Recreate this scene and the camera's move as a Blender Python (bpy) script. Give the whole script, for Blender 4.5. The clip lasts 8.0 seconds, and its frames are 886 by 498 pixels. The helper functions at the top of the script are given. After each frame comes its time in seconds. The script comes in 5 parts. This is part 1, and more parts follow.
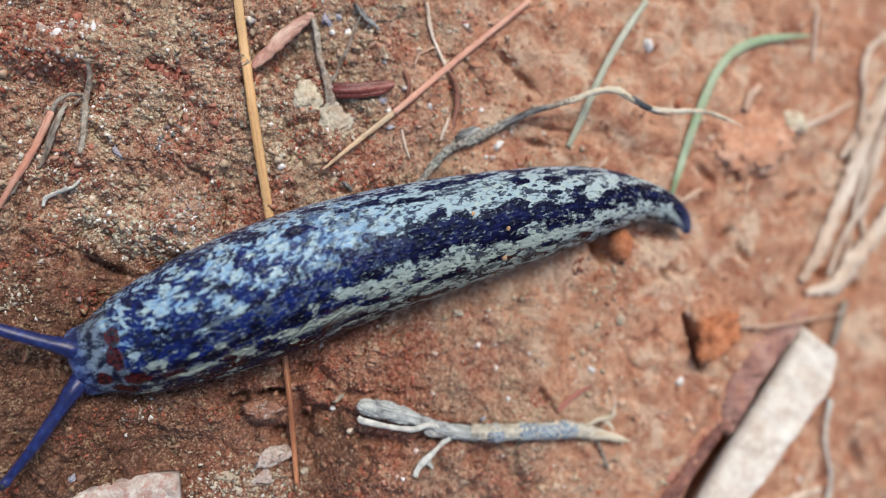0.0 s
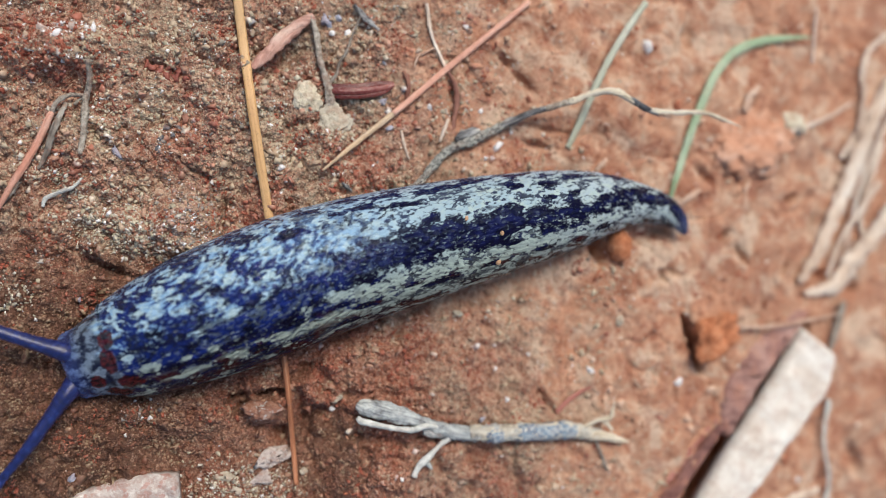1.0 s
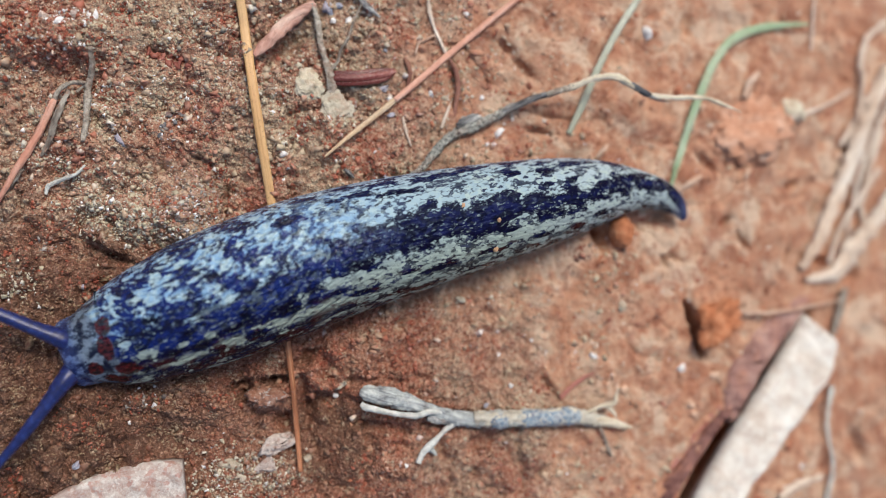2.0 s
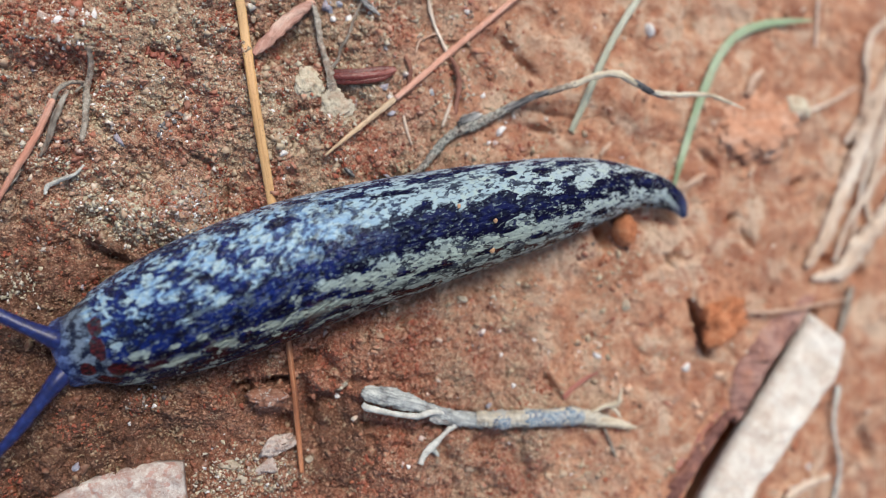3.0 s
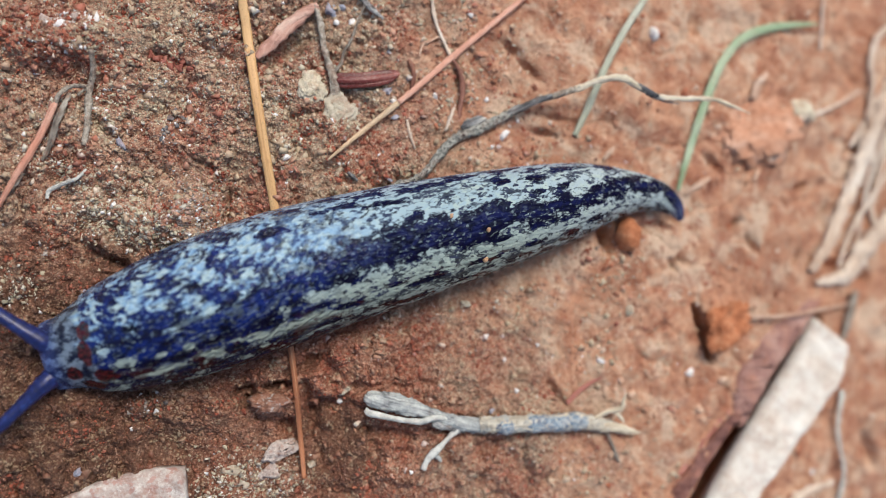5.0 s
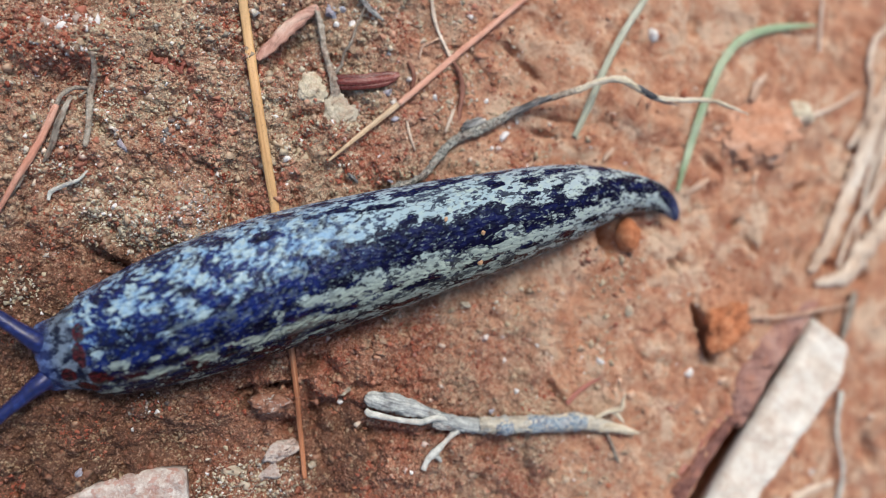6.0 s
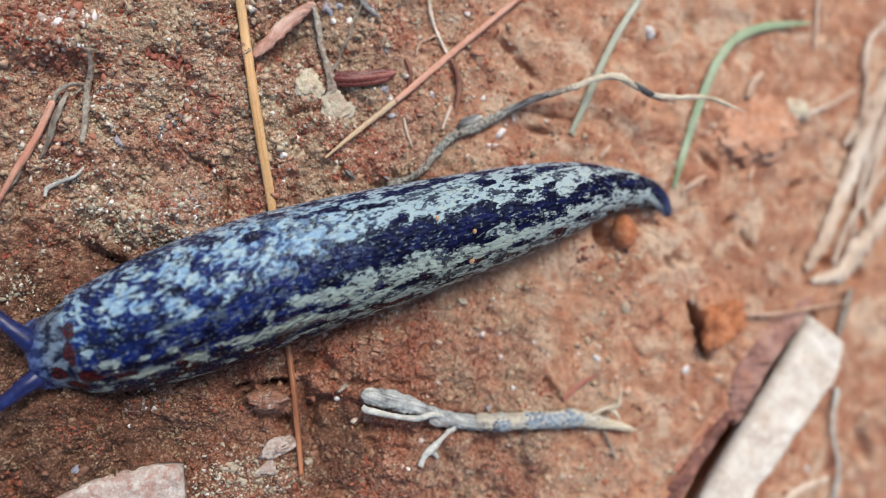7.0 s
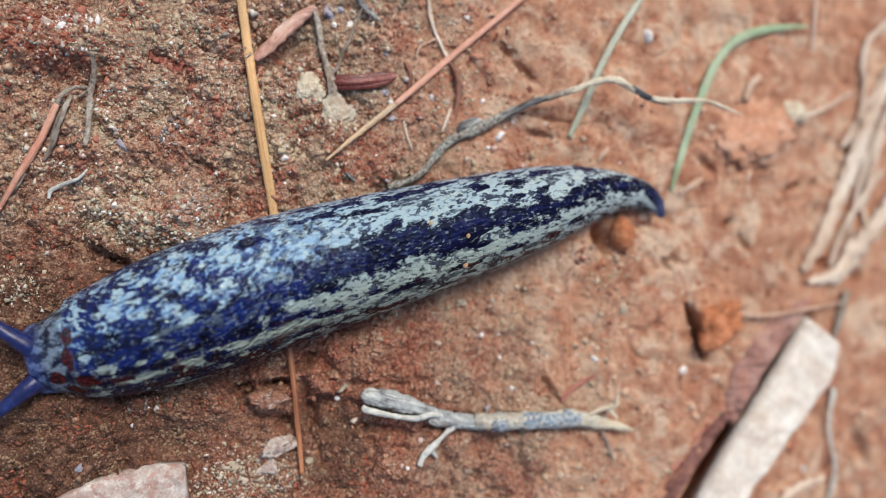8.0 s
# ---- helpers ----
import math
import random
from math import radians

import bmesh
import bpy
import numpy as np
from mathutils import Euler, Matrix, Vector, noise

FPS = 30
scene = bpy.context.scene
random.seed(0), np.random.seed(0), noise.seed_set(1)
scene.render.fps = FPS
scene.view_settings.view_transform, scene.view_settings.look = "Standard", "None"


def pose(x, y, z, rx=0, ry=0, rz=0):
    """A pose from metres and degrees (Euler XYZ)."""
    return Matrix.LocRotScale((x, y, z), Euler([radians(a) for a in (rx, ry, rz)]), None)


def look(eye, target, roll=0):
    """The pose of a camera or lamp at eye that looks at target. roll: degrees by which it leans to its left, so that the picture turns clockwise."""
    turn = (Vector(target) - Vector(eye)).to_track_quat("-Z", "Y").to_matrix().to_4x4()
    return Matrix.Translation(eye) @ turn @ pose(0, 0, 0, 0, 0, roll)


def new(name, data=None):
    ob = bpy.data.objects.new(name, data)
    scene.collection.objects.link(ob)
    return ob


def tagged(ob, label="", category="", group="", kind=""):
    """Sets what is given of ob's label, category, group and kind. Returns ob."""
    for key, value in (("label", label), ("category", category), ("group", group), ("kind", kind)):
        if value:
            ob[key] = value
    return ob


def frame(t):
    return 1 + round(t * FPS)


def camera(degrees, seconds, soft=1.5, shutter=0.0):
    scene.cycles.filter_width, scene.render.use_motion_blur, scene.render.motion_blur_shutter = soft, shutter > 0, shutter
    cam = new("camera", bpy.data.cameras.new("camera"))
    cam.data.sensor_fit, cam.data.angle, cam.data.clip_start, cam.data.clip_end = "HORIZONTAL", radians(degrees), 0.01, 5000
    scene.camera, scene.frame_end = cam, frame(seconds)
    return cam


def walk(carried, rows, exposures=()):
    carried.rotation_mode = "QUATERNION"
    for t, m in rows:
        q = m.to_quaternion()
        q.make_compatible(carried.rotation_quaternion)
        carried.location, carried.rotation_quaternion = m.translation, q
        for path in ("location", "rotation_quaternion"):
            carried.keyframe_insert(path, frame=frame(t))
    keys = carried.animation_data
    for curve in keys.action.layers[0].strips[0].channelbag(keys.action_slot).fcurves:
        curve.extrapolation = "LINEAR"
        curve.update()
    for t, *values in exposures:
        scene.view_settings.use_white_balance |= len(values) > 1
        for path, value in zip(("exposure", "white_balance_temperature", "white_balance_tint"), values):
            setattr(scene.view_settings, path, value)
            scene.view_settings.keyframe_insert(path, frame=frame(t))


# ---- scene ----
cam = camera(56.0, 8.0, soft=1.0)
cam.data.dof.use_dof = True
cam.data.dof.focus_distance = 0.0725
cam.data.dof.aperture_fstop = 11.5
walk(cam, [
    (0, pose(-0.016137, 0.001717, 0.077008, -0.701, -12.238, 0.546)),
    (0.5, pose(-0.016032, 0.001949, 0.076896, -0.681, -12.206, 0.630)),
    (1, pose(-0.016198, 0.001899, 0.077092, -0.794, -12.308, 0.633)),
    (1.3, pose(-0.016198, 0.001899, 0.077092, -0.794, -12.308, 0.633)),
    (1.5, pose(-0.016634, -0.000069, 0.077227, -0.200, -12.445, 0.175)),
    (1.7, pose(-0.016634, -0.000069, 0.077227, -0.200, -12.445, 0.175)),
    (3, pose(-0.016050, -0.000454, 0.076685, 0.078, -12.002, -0.110)),
    (3.5, pose(-0.016119, -0.000082, 0.076789, -0.068, -11.959, -0.011)),
    (4, pose(-0.016256, 0.000107, 0.076269, -0.076, -12.103, 0.005)),
    (4.5, pose(-0.016200, 0.000000, 0.076300, -0.000, -12.000, 0.000)),
    (6, pose(-0.016225, 0.000105, 0.076580, 0.031, -11.929, -0.030)),
    (6.5, pose(-0.016233, -0.000127, 0.076946, 0.108, -12.003, -0.081)),
    (7, pose(-0.016260, -0.000208, 0.076655, 0.037, -12.161, -0.026)),
    (7.5, pose(-0.016419, 0.001574, 0.076548, -0.555, -12.231, 0.102)),
    (7.6, pose(-0.016459, 0.002020, 0.076521, -0.703, -12.249, 0.134)),
    (8, pose(-0.016245, 0.000263, 0.077443, -0.211, -12.068, 0.064)),
])

# ---- daylight: a bright hazy sky and a wide soft sun ----
SUN_UP, SUN_ROUND = 58.0, 18.0
world = bpy.data.worlds.new("sky")
scene.world = world
world.use_nodes = True
sky = world.node_tree.nodes.new("ShaderNodeTexSky")
sky.sky_type, sky.sun_disc = "NISHITA", False
sky.sun_elevation, sky.sun_rotation = radians(SUN_UP), radians(SUN_ROUND)
sky.air_density, sky.dust_density = 1.0, 3.0
world.node_tree.links.new(sky.outputs["Color"], world.node_tree.nodes["Background"].inputs["Color"])
world.node_tree.nodes["Background"].inputs["Strength"].default_value = 0.115
sun = new("sun", bpy.data.lights.new("sun", "SUN"))
sun.data.energy, sun.data.angle, sun.data.color = 2.1, radians(24), (1.0, 0.935, 0.84)
towards = Vector((math.sin(radians(SUN_ROUND)) * math.cos(radians(SUN_UP)), math.cos(radians(SUN_ROUND)) * math.cos(radians(SUN_UP)), math.sin(radians(SUN_UP))))
sun.matrix_world = look(towards, (0, 0, 0))
scene.view_settings.exposure = 0.17

MM = 0.001


# ---- material helpers; texture sizes are per millimetre ----
def start(name, rough=0.6, gloss=0.5):
    m = bpy.data.materials.new(name)
    m.use_nodes = True
    b = m.node_tree.nodes["Principled BSDF"]
    b.inputs["Roughness"].default_value = rough
    b.inputs["Specular IOR Level"].default_value = gloss
    return m, b


def node(m, kind, **values):
    n = m.node_tree.nodes.new(kind)
    for k, v in values.items():
        put(m, n.inputs[k.replace("_", " ")], v)
    return n


def put(m, socket, v):
    if isinstance(v, bpy.types.NodeSocket):
        m.node_tree.links.new(v, socket)
    else:
        socket.default_value = v


def spots(m, vec, per_mm, detail=4.0, rough=0.6, bend=0.0):
    n = node(m, "ShaderNodeTexNoise", Vector=vec, Scale=per_mm * 1000, Detail=detail, Roughness=rough, Distortion=bend)
    return n.outputs["Fac"]


def calc(m, op, a, b=0.0, c=0.0, clamp=False):
    n = m.node_tree.nodes.new("ShaderNodeMath")
    n.operation, n.use_clamp = op, clamp
    for k, v in enumerate((a, b, c)):
        put(m, n.inputs[k], v)
    return n.outputs[0]


def step(m, x, low, high, out0=0.0, out1=1.0):
    n = m.node_tree.nodes.new("ShaderNodeMapRange")
    n.interpolation_type = "SMOOTHSTEP"
    for k, v in enumerate((x, low, high, out0, out1)):
        put(m, n.inputs[k], v)
    return n.outputs[0]


def ramp(m, fac, stops, hard=False):
    n = m.node_tree.nodes.new("ShaderNodeValToRGB")
    if hard:
        n.color_ramp.interpolation = "CONSTANT"
    while len(n.color_ramp.elements) < len(stops):
        n.color_ramp.elements.new(0.5)
    for e, (at, col) in zip(n.color_ramp.elements, stops):
        e.position, e.color = at, (*col, 1)
    put(m, n.inputs[0], fac)
    return n.outputs[0]


def blend(m, fac, a, b, how="MIX"):
    n = m.node_tree.nodes.new("ShaderNodeMix")
    n.data_type, n.blend_type = "RGBA", how
    put(m, n.inputs[0], fac)
    put(m, n.inputs[6], a if isinstance(a, bpy.types.NodeSocket) else (*a, 1))
    put(m, n.inputs[7], b if isinstance(b, bpy.types.NodeSocket) else (*b, 1))
    return n.outputs[2]


def relief(m, b, *layers):
    """Layers of (height, millimetres, strength), each on top of the last."""
    normal = None
    for h, deep, strength in layers:
        n = node(m, "ShaderNodeBump", Height=h, Distance=deep * MM, Strength=strength)
        if normal:
            m.node_tree.links.new(normal, n.inputs["Normal"])
        normal = n.outputs[0]
    m.node_tree.links.new(normal, b.inputs["Normal"])


def place(m):
    return m.node_tree.nodes.new("ShaderNodeTexCoord").outputs["Object"]


def scaled(m, vec, x, y, z):
    n = m.node_tree.nodes.new("ShaderNodeVectorMath")
    n.operation = "MULTIPLY"
    put(m, n.inputs[0], vec)
    n.inputs[1].default_value = (x, y, z)
    return n.outputs[0]


def attr(m, name):
    n = m.node_tree.nodes.new("ShaderNodeAttribute")
    n.attribute_name = name
    return n.outputs["Fac"]


def damp_and_shade(m, p, mottle):
    """Redder damp earth towards the near side, with the shade that falls there put into the colour."""
    xyz = m.node_tree.nodes.new("ShaderNodeSeparateXYZ")
    put(m, xyz.inputs[0], p)
    d = calc(m, "ADD", xyz.outputs[1], calc(m, "MULTIPLY", xyz.outputs[0], 0.24))
    d = calc(m, "ADD", d, calc(m, "MULTIPLY", calc(m, "SUBTRACT", mottle, 0.5), 0.03))
    out = node(m, "ShaderNodeVectorMath", Vector=p)
    out.operation = "LENGTH"
    out = step(m, out.outputs["Value"], 0.085, 0.055)
    return calc(m, "MULTIPLY", out, calc(m, "MULTIPLY", step(m, d, -0.002, -0.012), step(m, xyz.outputs[0], 0.014, -0.012)))


def shade_and_spot(m, p, mottle):
    """Deeper shade put into the colour at that stretch's left end, and a dark spot by the thin needle's tip."""
    xyz = m.node_tree.nodes.new("ShaderNodeSeparateXYZ")
    put(m, xyz.inputs[0], p)
    end = calc(m, "MULTIPLY", damp_and_shade(m, p, mottle), step(m, xyz.outputs[0], -0.010, -0.030, 0.0, 0.85))
    spot = node(m, "ShaderNodeVectorMath", Vector=scaled(m, p, 1, 0.8, 0))
    spot.operation, spot.inputs[1].default_value = "DISTANCE", (-0.0105, -0.0146, 0)
    # darker round spot with an uneven edge
    dark_spot = step(m, calc(m, "ADD", spot.outputs["Value"], calc(m, "MULTIPLY", calc(m, "SUBTRACT", mottle, 0.5), 0.008)), 0.0048, 0.0030, 0.0, 0.7)
    return calc(m, "MAXIMUM", end, dark_spot)


def soil_material():
    m, b = start("red_clay_soil", 0.75, 0.4)
    p = place(m)
    xyz = m.node_tree.nodes.new("ShaderNodeSeparateXYZ")
    put(m, xyz.inputs[0], p)
    wide, mid, fine = spots(m, p, 0.10, 3), spots(m, p, 0.55, 5, 0.65), spots(m, p, 3.0, 5, 0.7)
    far = node(m, "ShaderNodeVectorMath", Vector=p)
    far.operation = "LENGTH"
    far = step(m, far.outputs["Value"], 0.07, 0.16)
    patches = calc(m, "MULTIPLY", calc(m, "SUBTRACT", spots(m, p, 0.012, 4), 0.5), 0.2)
    edge = calc(m, "ADD", calc(m, "MULTIPLY_ADD", xyz.outputs[1], 0.4, xyz.outputs[0]), calc(m, "MULTIPLY", calc(m, "SUBTRACT", wide, 0.5), 0.05))
    edge = calc(m, "ADD", calc(m, "MULTIPLY", edge, calc(m, "SUBTRACT", 1.0, far)), calc(m, "MULTIPLY", patches, far))
    grit = step(m, edge, 0.017, -0.005)
    clay = ramp(m, spots(m, p, 0.38, 6, 0.74, 0.5), [(0.33, (0.20, 0.062, 0.034)), (0.42, (0.46, 0.195, 0.108)), (0.52, (0.59, 0.325, 0.198)), (0.64, (0.70, 0.51, 0.36))])
    clay = blend(m, step(m, spots(m, p, 0.17, 5, 0.65, 0.4), 0.53, 0.62, 0, 0.45), clay, (0.32, 0.14, 0.08))
    clay = blend(m, step(m, wide, 0.52, 0.66, 0, 0.5), clay, (0.57, 0.27, 0.15))
    clay = blend(m, step(m, spots(m, p, 0.24, 5, 0.6, 0.6), 0.52, 0.63, 0, 0.75), clay, (0.70, 0.545, 0.40))
    clay = blend(m, step(m, spots(m, p, 0.30, 4, 0.6, 0.8), 0.44, 0.36, 0, 0.6), clay, (0.33, 0.125, 0.075))
    clay = blend(m, step(m, spots(m, p, 0.09, 5, 0.7, 0.5), 0.50, 0.62, 0, 0.3), clay, (0.40, 0.165, 0.09))
    cells = node(m, "ShaderNodeTexVoronoi", Vector=p, Scale=3200.0)
    tone = m.node_tree.nodes.new("ShaderNodeSeparateColor")
    put(m, tone.inputs[0], cells.outputs["Color"])
    specks = node(m, "ShaderNodeTexVoronoi", Vector=p, Scale=6500.0)
    tint = m.node_tree.nodes.new("ShaderNodeSeparateColor")
    put(m, tint.inputs[0], specks.outputs["Color"])
    mixed = calc(m, "MULTIPLY_ADD", calc(m, "SUBTRACT", tint.outputs[0], 0.5), 0.5, tone.outputs[0])
    sandy = ramp(m, mixed, [(0.0, (0.06, 0.02, 0.013)), (0.28, (0.33, 0.11, 0.06)), (0.5, (0.46, 0.25, 0.16)), (0.74, (0.62, 0.45, 0.30)), (0.88, (0.74, 0.62, 0.48)), (1.0, (0.16, 0.11, 0.08))])
    earth = ramp(m, spots(m, p, 0.16, 4, 0.6), [(0.37, (0.40, 0.145, 0.085)), (0.46, (0.46, 0.25, 0.165)), (0.58, (0.50, 0.40, 0.28))])
    sandy = blend(m, 0.42, sandy, earth)
    base = blend(m, grit, clay, sandy)
    # redder damp earth, then the near side's shade, go into the base colour
    damp = calc(m, "MULTIPLY", damp_and_shade(m, p, mid), calc(m, "SUBTRACT", 1.0, far))
    base = blend(m, calc(m, "MULTIPLY", damp, 0.68), base, blend(m, step(m, fine, 0.35, 0.65), (0.15, 0.038, 0.022), (0.46, 0.155, 0.085)))
    base = blend(m, shade_and_spot(m, p, mid), base, (0.11, 0.055, 0.032))
    base = blend(m, step(m, fine, 0.53, 0.68, 0, 0.6), base, (0.68, 0.45, 0.32))
    base = blend(m, step(m, fine, 0.45, 0.30, 0, 0.45), base, (0.15, 0.045, 0.025))
    put(m, b.inputs["Base Color"], base)
    put(m, b.inputs["Roughness"], step(m, mid, 0.3, 0.7, 0.85, 0.55))
    relief(m, b, (mid, 0.55, 0.55), (fine, 0.28, 0.9), (cells.outputs["Distance"], 0.22, calc(m, "MULTIPLY", grit, 0.9)), (specks.outputs["Distance"], 0.09, calc(m, "MULTIPLY", grit, 0.9)), (spots(m, p, 9.0, 3), 0.05, 0.7))
    return m


def grain_material():
    m, b = start("sand_grain", 0.45, 0.5)
    g = m.node_tree.nodes.new("ShaderNodeNewGeometry")
    col = ramp(m, g.outputs["Random Per Island"], [
        (0.0, (0.44, 0.16, 0.10)), (0.14, (0.56, 0.29, 0.20)), (0.28, (0.16, 0.05, 0.03)), (0.36, (0.50, 0.33, 0.22)), (0.50, (0.57, 0.44, 0.31)),
        (0.66, (0.48, 0.42, 0.30)), (0.78, (0.62, 0.36, 0.25)), (0.87, (0.13, 0.07, 0.05)), (0.92, (0.74, 0.65, 0.54)), (0.97, (0.88, 0.86, 0.83))], hard=True)
    p = place(m)
    n = spots(m, p, 2.5, 3)
    col = blend(m, step(m, n, 0.45, 0.7, 0.0, 0.4), col, (0.42, 0.23, 0.16))
    patch = spots(m, p, 0.17, 4, 0.6)
    col = blend(m, step(m, patch, 0.48, 0.40, 0.0, 0.75), col, (0.36, 0.095, 0.06))
    col = blend(m, step(m, patch, 0.50, 0.57, 0.0, 0.7), col, (0.52, 0.45, 0.31))
    clump = spots(m, p, 0.55, 5, 0.65)
    col = blend(m, step(m, clump, 0.51, 0.60, 0.0, 0.45), col, (0.56, 0.43, 0.31))
    col = blend(m, step(m, clump, 0.47, 0.38, 0.0, 0.65), col, (0.24, 0.095, 0.065))
    # the same redder earth and shade, put into the grains' colour
    col = blend(m, calc(m, "MULTIPLY", damp_and_shade(m, p, n), 0.6), col, blend(m, step(m, clump, 0.5, 0.62), (0.40, 0.135, 0.078), (0.40, 0.30, 0.20)))
    col = blend(m, calc(m, "MULTIPLY", shade_and_spot(m, p, n), 0.85), col, blend(m, step(m, clump, 0.46, 0.58), (0.13, 0.062, 0.036), (0.26, 0.18, 0.105)))
    put(m, b.inputs["Base Color"], col)
    put(m, b.inputs["Roughness"], step(m, g.outputs["Random Per Island"], 0.3, 1.0, 0.6, 0.2))
    relief(m, b, (spots(m, p, 7.0, 3), 0.03, 0.5))
    return m


def flake_material():
    m, b = start("flake", 0.7, 0.3)
    g = m.node_tree.nodes.new("ShaderNodeNewGeometry")
    col = ramp(m, g.outputs["Random Per Island"], [(0.0, (0.40, 0.13, 0.07)), (0.3, (0.56, 0.30, 0.19)), (0.55, (0.70, 0.50, 0.36)), (0.75, (0.22, 0.08, 0.05)), (0.88, (0.78, 0.68, 0.55))], hard=True)
    n = spots(m, place(m), 1.2, 4)
    put(m, b.inputs["Base Color"], blend(m, step(m, n, 0.4, 0.65, 0.0, 0.6), col, (0.52, 0.25, 0.15)))
    relief(m, b, (n, 0.15, 0.6), (spots(m, place(m), 6.0, 3), 0.05, 0.6))
    return m


def glint_material():
    """Grey and pinkish grains, some of them bright and glassy."""
    m, b = start("grey_grit", 0.4, 0.6)
    g = m.node_tree.nodes.new("ShaderNodeNewGeometry")
    rnd = g.outputs["Random Per Island"]
    col = ramp(m, rnd, [(0.0, (0.36, 0.24, 0.20)), (0.20, (0.30, 0.28, 0.25)), (0.45, (0.50, 0.45, 0.40)), (0.62, (0.14, 0.12, 0.11)), (0.70, (0.48, 0.33, 0.27)), (0.86, (0.84, 0.85, 0.86))], hard=True)
    n = spots(m, place(m), 2.0, 4)
    put(m, b.inputs["Base Color"], blend(m, step(m, n, 0.47, 0.65, 0.0, 0.35), col, (0.34, 0.17, 0.11)))
    put(m, b.inputs["Roughness"], step(m, rnd, 0.5, 1.0, 0.6, 0.12))
    relief(m, b, (n, 0.08, 0.5), (spots(m, place(m), 7.0, 3), 0.03, 0.5))
    return m


def gravel_material(name, dirt, tone):
    m, b = start(name, 0.6, 0.4)
    g = m.node_tree.nodes.new("ShaderNodeNewGeometry")
    kinds = [(0.0, (0.54, 0.48, 0.34)), (0.25, (0.68, 0.62, 0.47)), (0.46, (0.30, 0.15, 0.10)), (0.56, (0.76, 0.72, 0.61)), (0.74, (0.36, 0.32, 0.25)), (0.86, (0.50, 0.29, 0.20)), (0.96, (1.0, 1.0, 1.0))]
    col = ramp(m, g.outputs["Random Per Island"], [(at, tuple(tone * k for k in c)) for at, c in kinds], hard=True)
    n = spots(m, place(m), 2.0, 4)
    put(m, b.inputs["Base Color"], blend(m, step(m, n, 0.46, 0.66, 0.0, dirt), col, (0.36, 0.19, 0.12)))
    relief(m, b, (n, 0.1, 0.6), (spots(m, place(m), 7.0, 3), 0.04, 0.6))
    return m


def plain_material(name, dark, mid, light, per_mm=0.8, rough=0.6, gloss=0.4, stretch=(1, 1, 1), deep=0.06, speck=None, dirt=0.0):
    """A natural surface in three tones, with fine grain and relief; stretch draws the grain out along the axes."""
    m, b = start(name, rough, gloss)
    p = scaled(m, place(m), *stretch)
    big, fine = spots(m, p, per_mm, 5, 0.65), spots(m, p, per_mm * 6, 4, 0.7)
    col = ramp(m, big, [(0.3, dark), (0.5, mid), (0.7, light)])
    col = blend(m, step(m, fine, 0.5, 0.72, 0, 0.5), col, light)
    col = blend(m, step(m, fine, 0.45, 0.28, 0, 0.5), col, dark)
    if speck:
        col = blend(m, step(m, spots(m, p, per_mm * 2.3, 3, 0.5), 0.56, 0.64), col, speck)
    if dirt:
        col = blend(m, step(m, spots(m, p, 0.8, 5, 0.72), 0.46, 0.62, 0, dirt), col, (0.36, 0.15, 0.085))
    put(m, b.inputs["Base Color"], col)
    put(m, b.inputs["Roughness"], step(m, fine, 0.3, 0.7, rough + 0.12, max(rough - 0.12, 0.1)))
    relief(m, b, (big, deep * 2, 0.5), (fine, deep, 0.6))
    return m


def strand_material(name, tones, rough=0.5, gloss=0.45, deep=0.05, patch=0.25, streak=5.0, blotch=None, dirt=0.45):
    """Fibrous skin of stems, needles and roots: 'along' runs with the stem, 'round' about it, both in millimetres."""
    m, b = start(name, rough, gloss)
    v = m.node_tree.nodes.new("ShaderNodeCombineXYZ")
    put(m, v.inputs[0], calc(m, "MULTIPLY", attr(m, "along"), MM))
    put(m, v.inputs[1], calc(m, "MULTIPLY", attr(m, "round"), MM))
    put(m, v.inputs[2], calc(m, "MULTIPLY", attr(m, "which"), 0.37))
    along = spots(m, scaled(m, v.outputs[0], 0.03, 1, 1), streak * 0.75, 4, 0.65)
    big = spots(m, scaled(m, v.outputs[0], 0.4, 1, 1), patch, 4, 0.6)
    fine = spots(m, v.outputs[0], 4.5, 4, 0.7)
    col = ramp(m, big, [(0.30 + 0.42 * k / (len(tones) - 1), t) for k, t in enumerate(tones)])
    col = blend(m, step(m, along, 0.48, 0.30, 0, 0.6), col, tones[0])
    col = blend(m, step(m, along, 0.55, 0.72, 0, 0.5), col, tones[-1])
    col = blend(m, step(m, fine, 0.58, 0.70, 0, 0.55), col, tuple(c * 0.45 for c in tones[0]))
    col = blend(m, step(m, spots(m, v.outputs[0], 1.1, 5, 0.72), 0.52, 0.64, 0, dirt), col, (0.34, 0.15, 0.085))
    if blotch:
        col = blend(m, step(m, spots(m, v.outputs[0], 0.5, 5, 0.75), 0.47, 0.60, 0, 0.75), col, blotch)
    put(m, b.inputs["Base Color"], col)
    put(m, b.inputs["Roughness"], step(m, fine, 0.3, 0.7, rough + 0.1, rough - 0.1))
    relief(m, b, (along, deep * 2, 1.0), (fine, deep, 0.8))
    return m


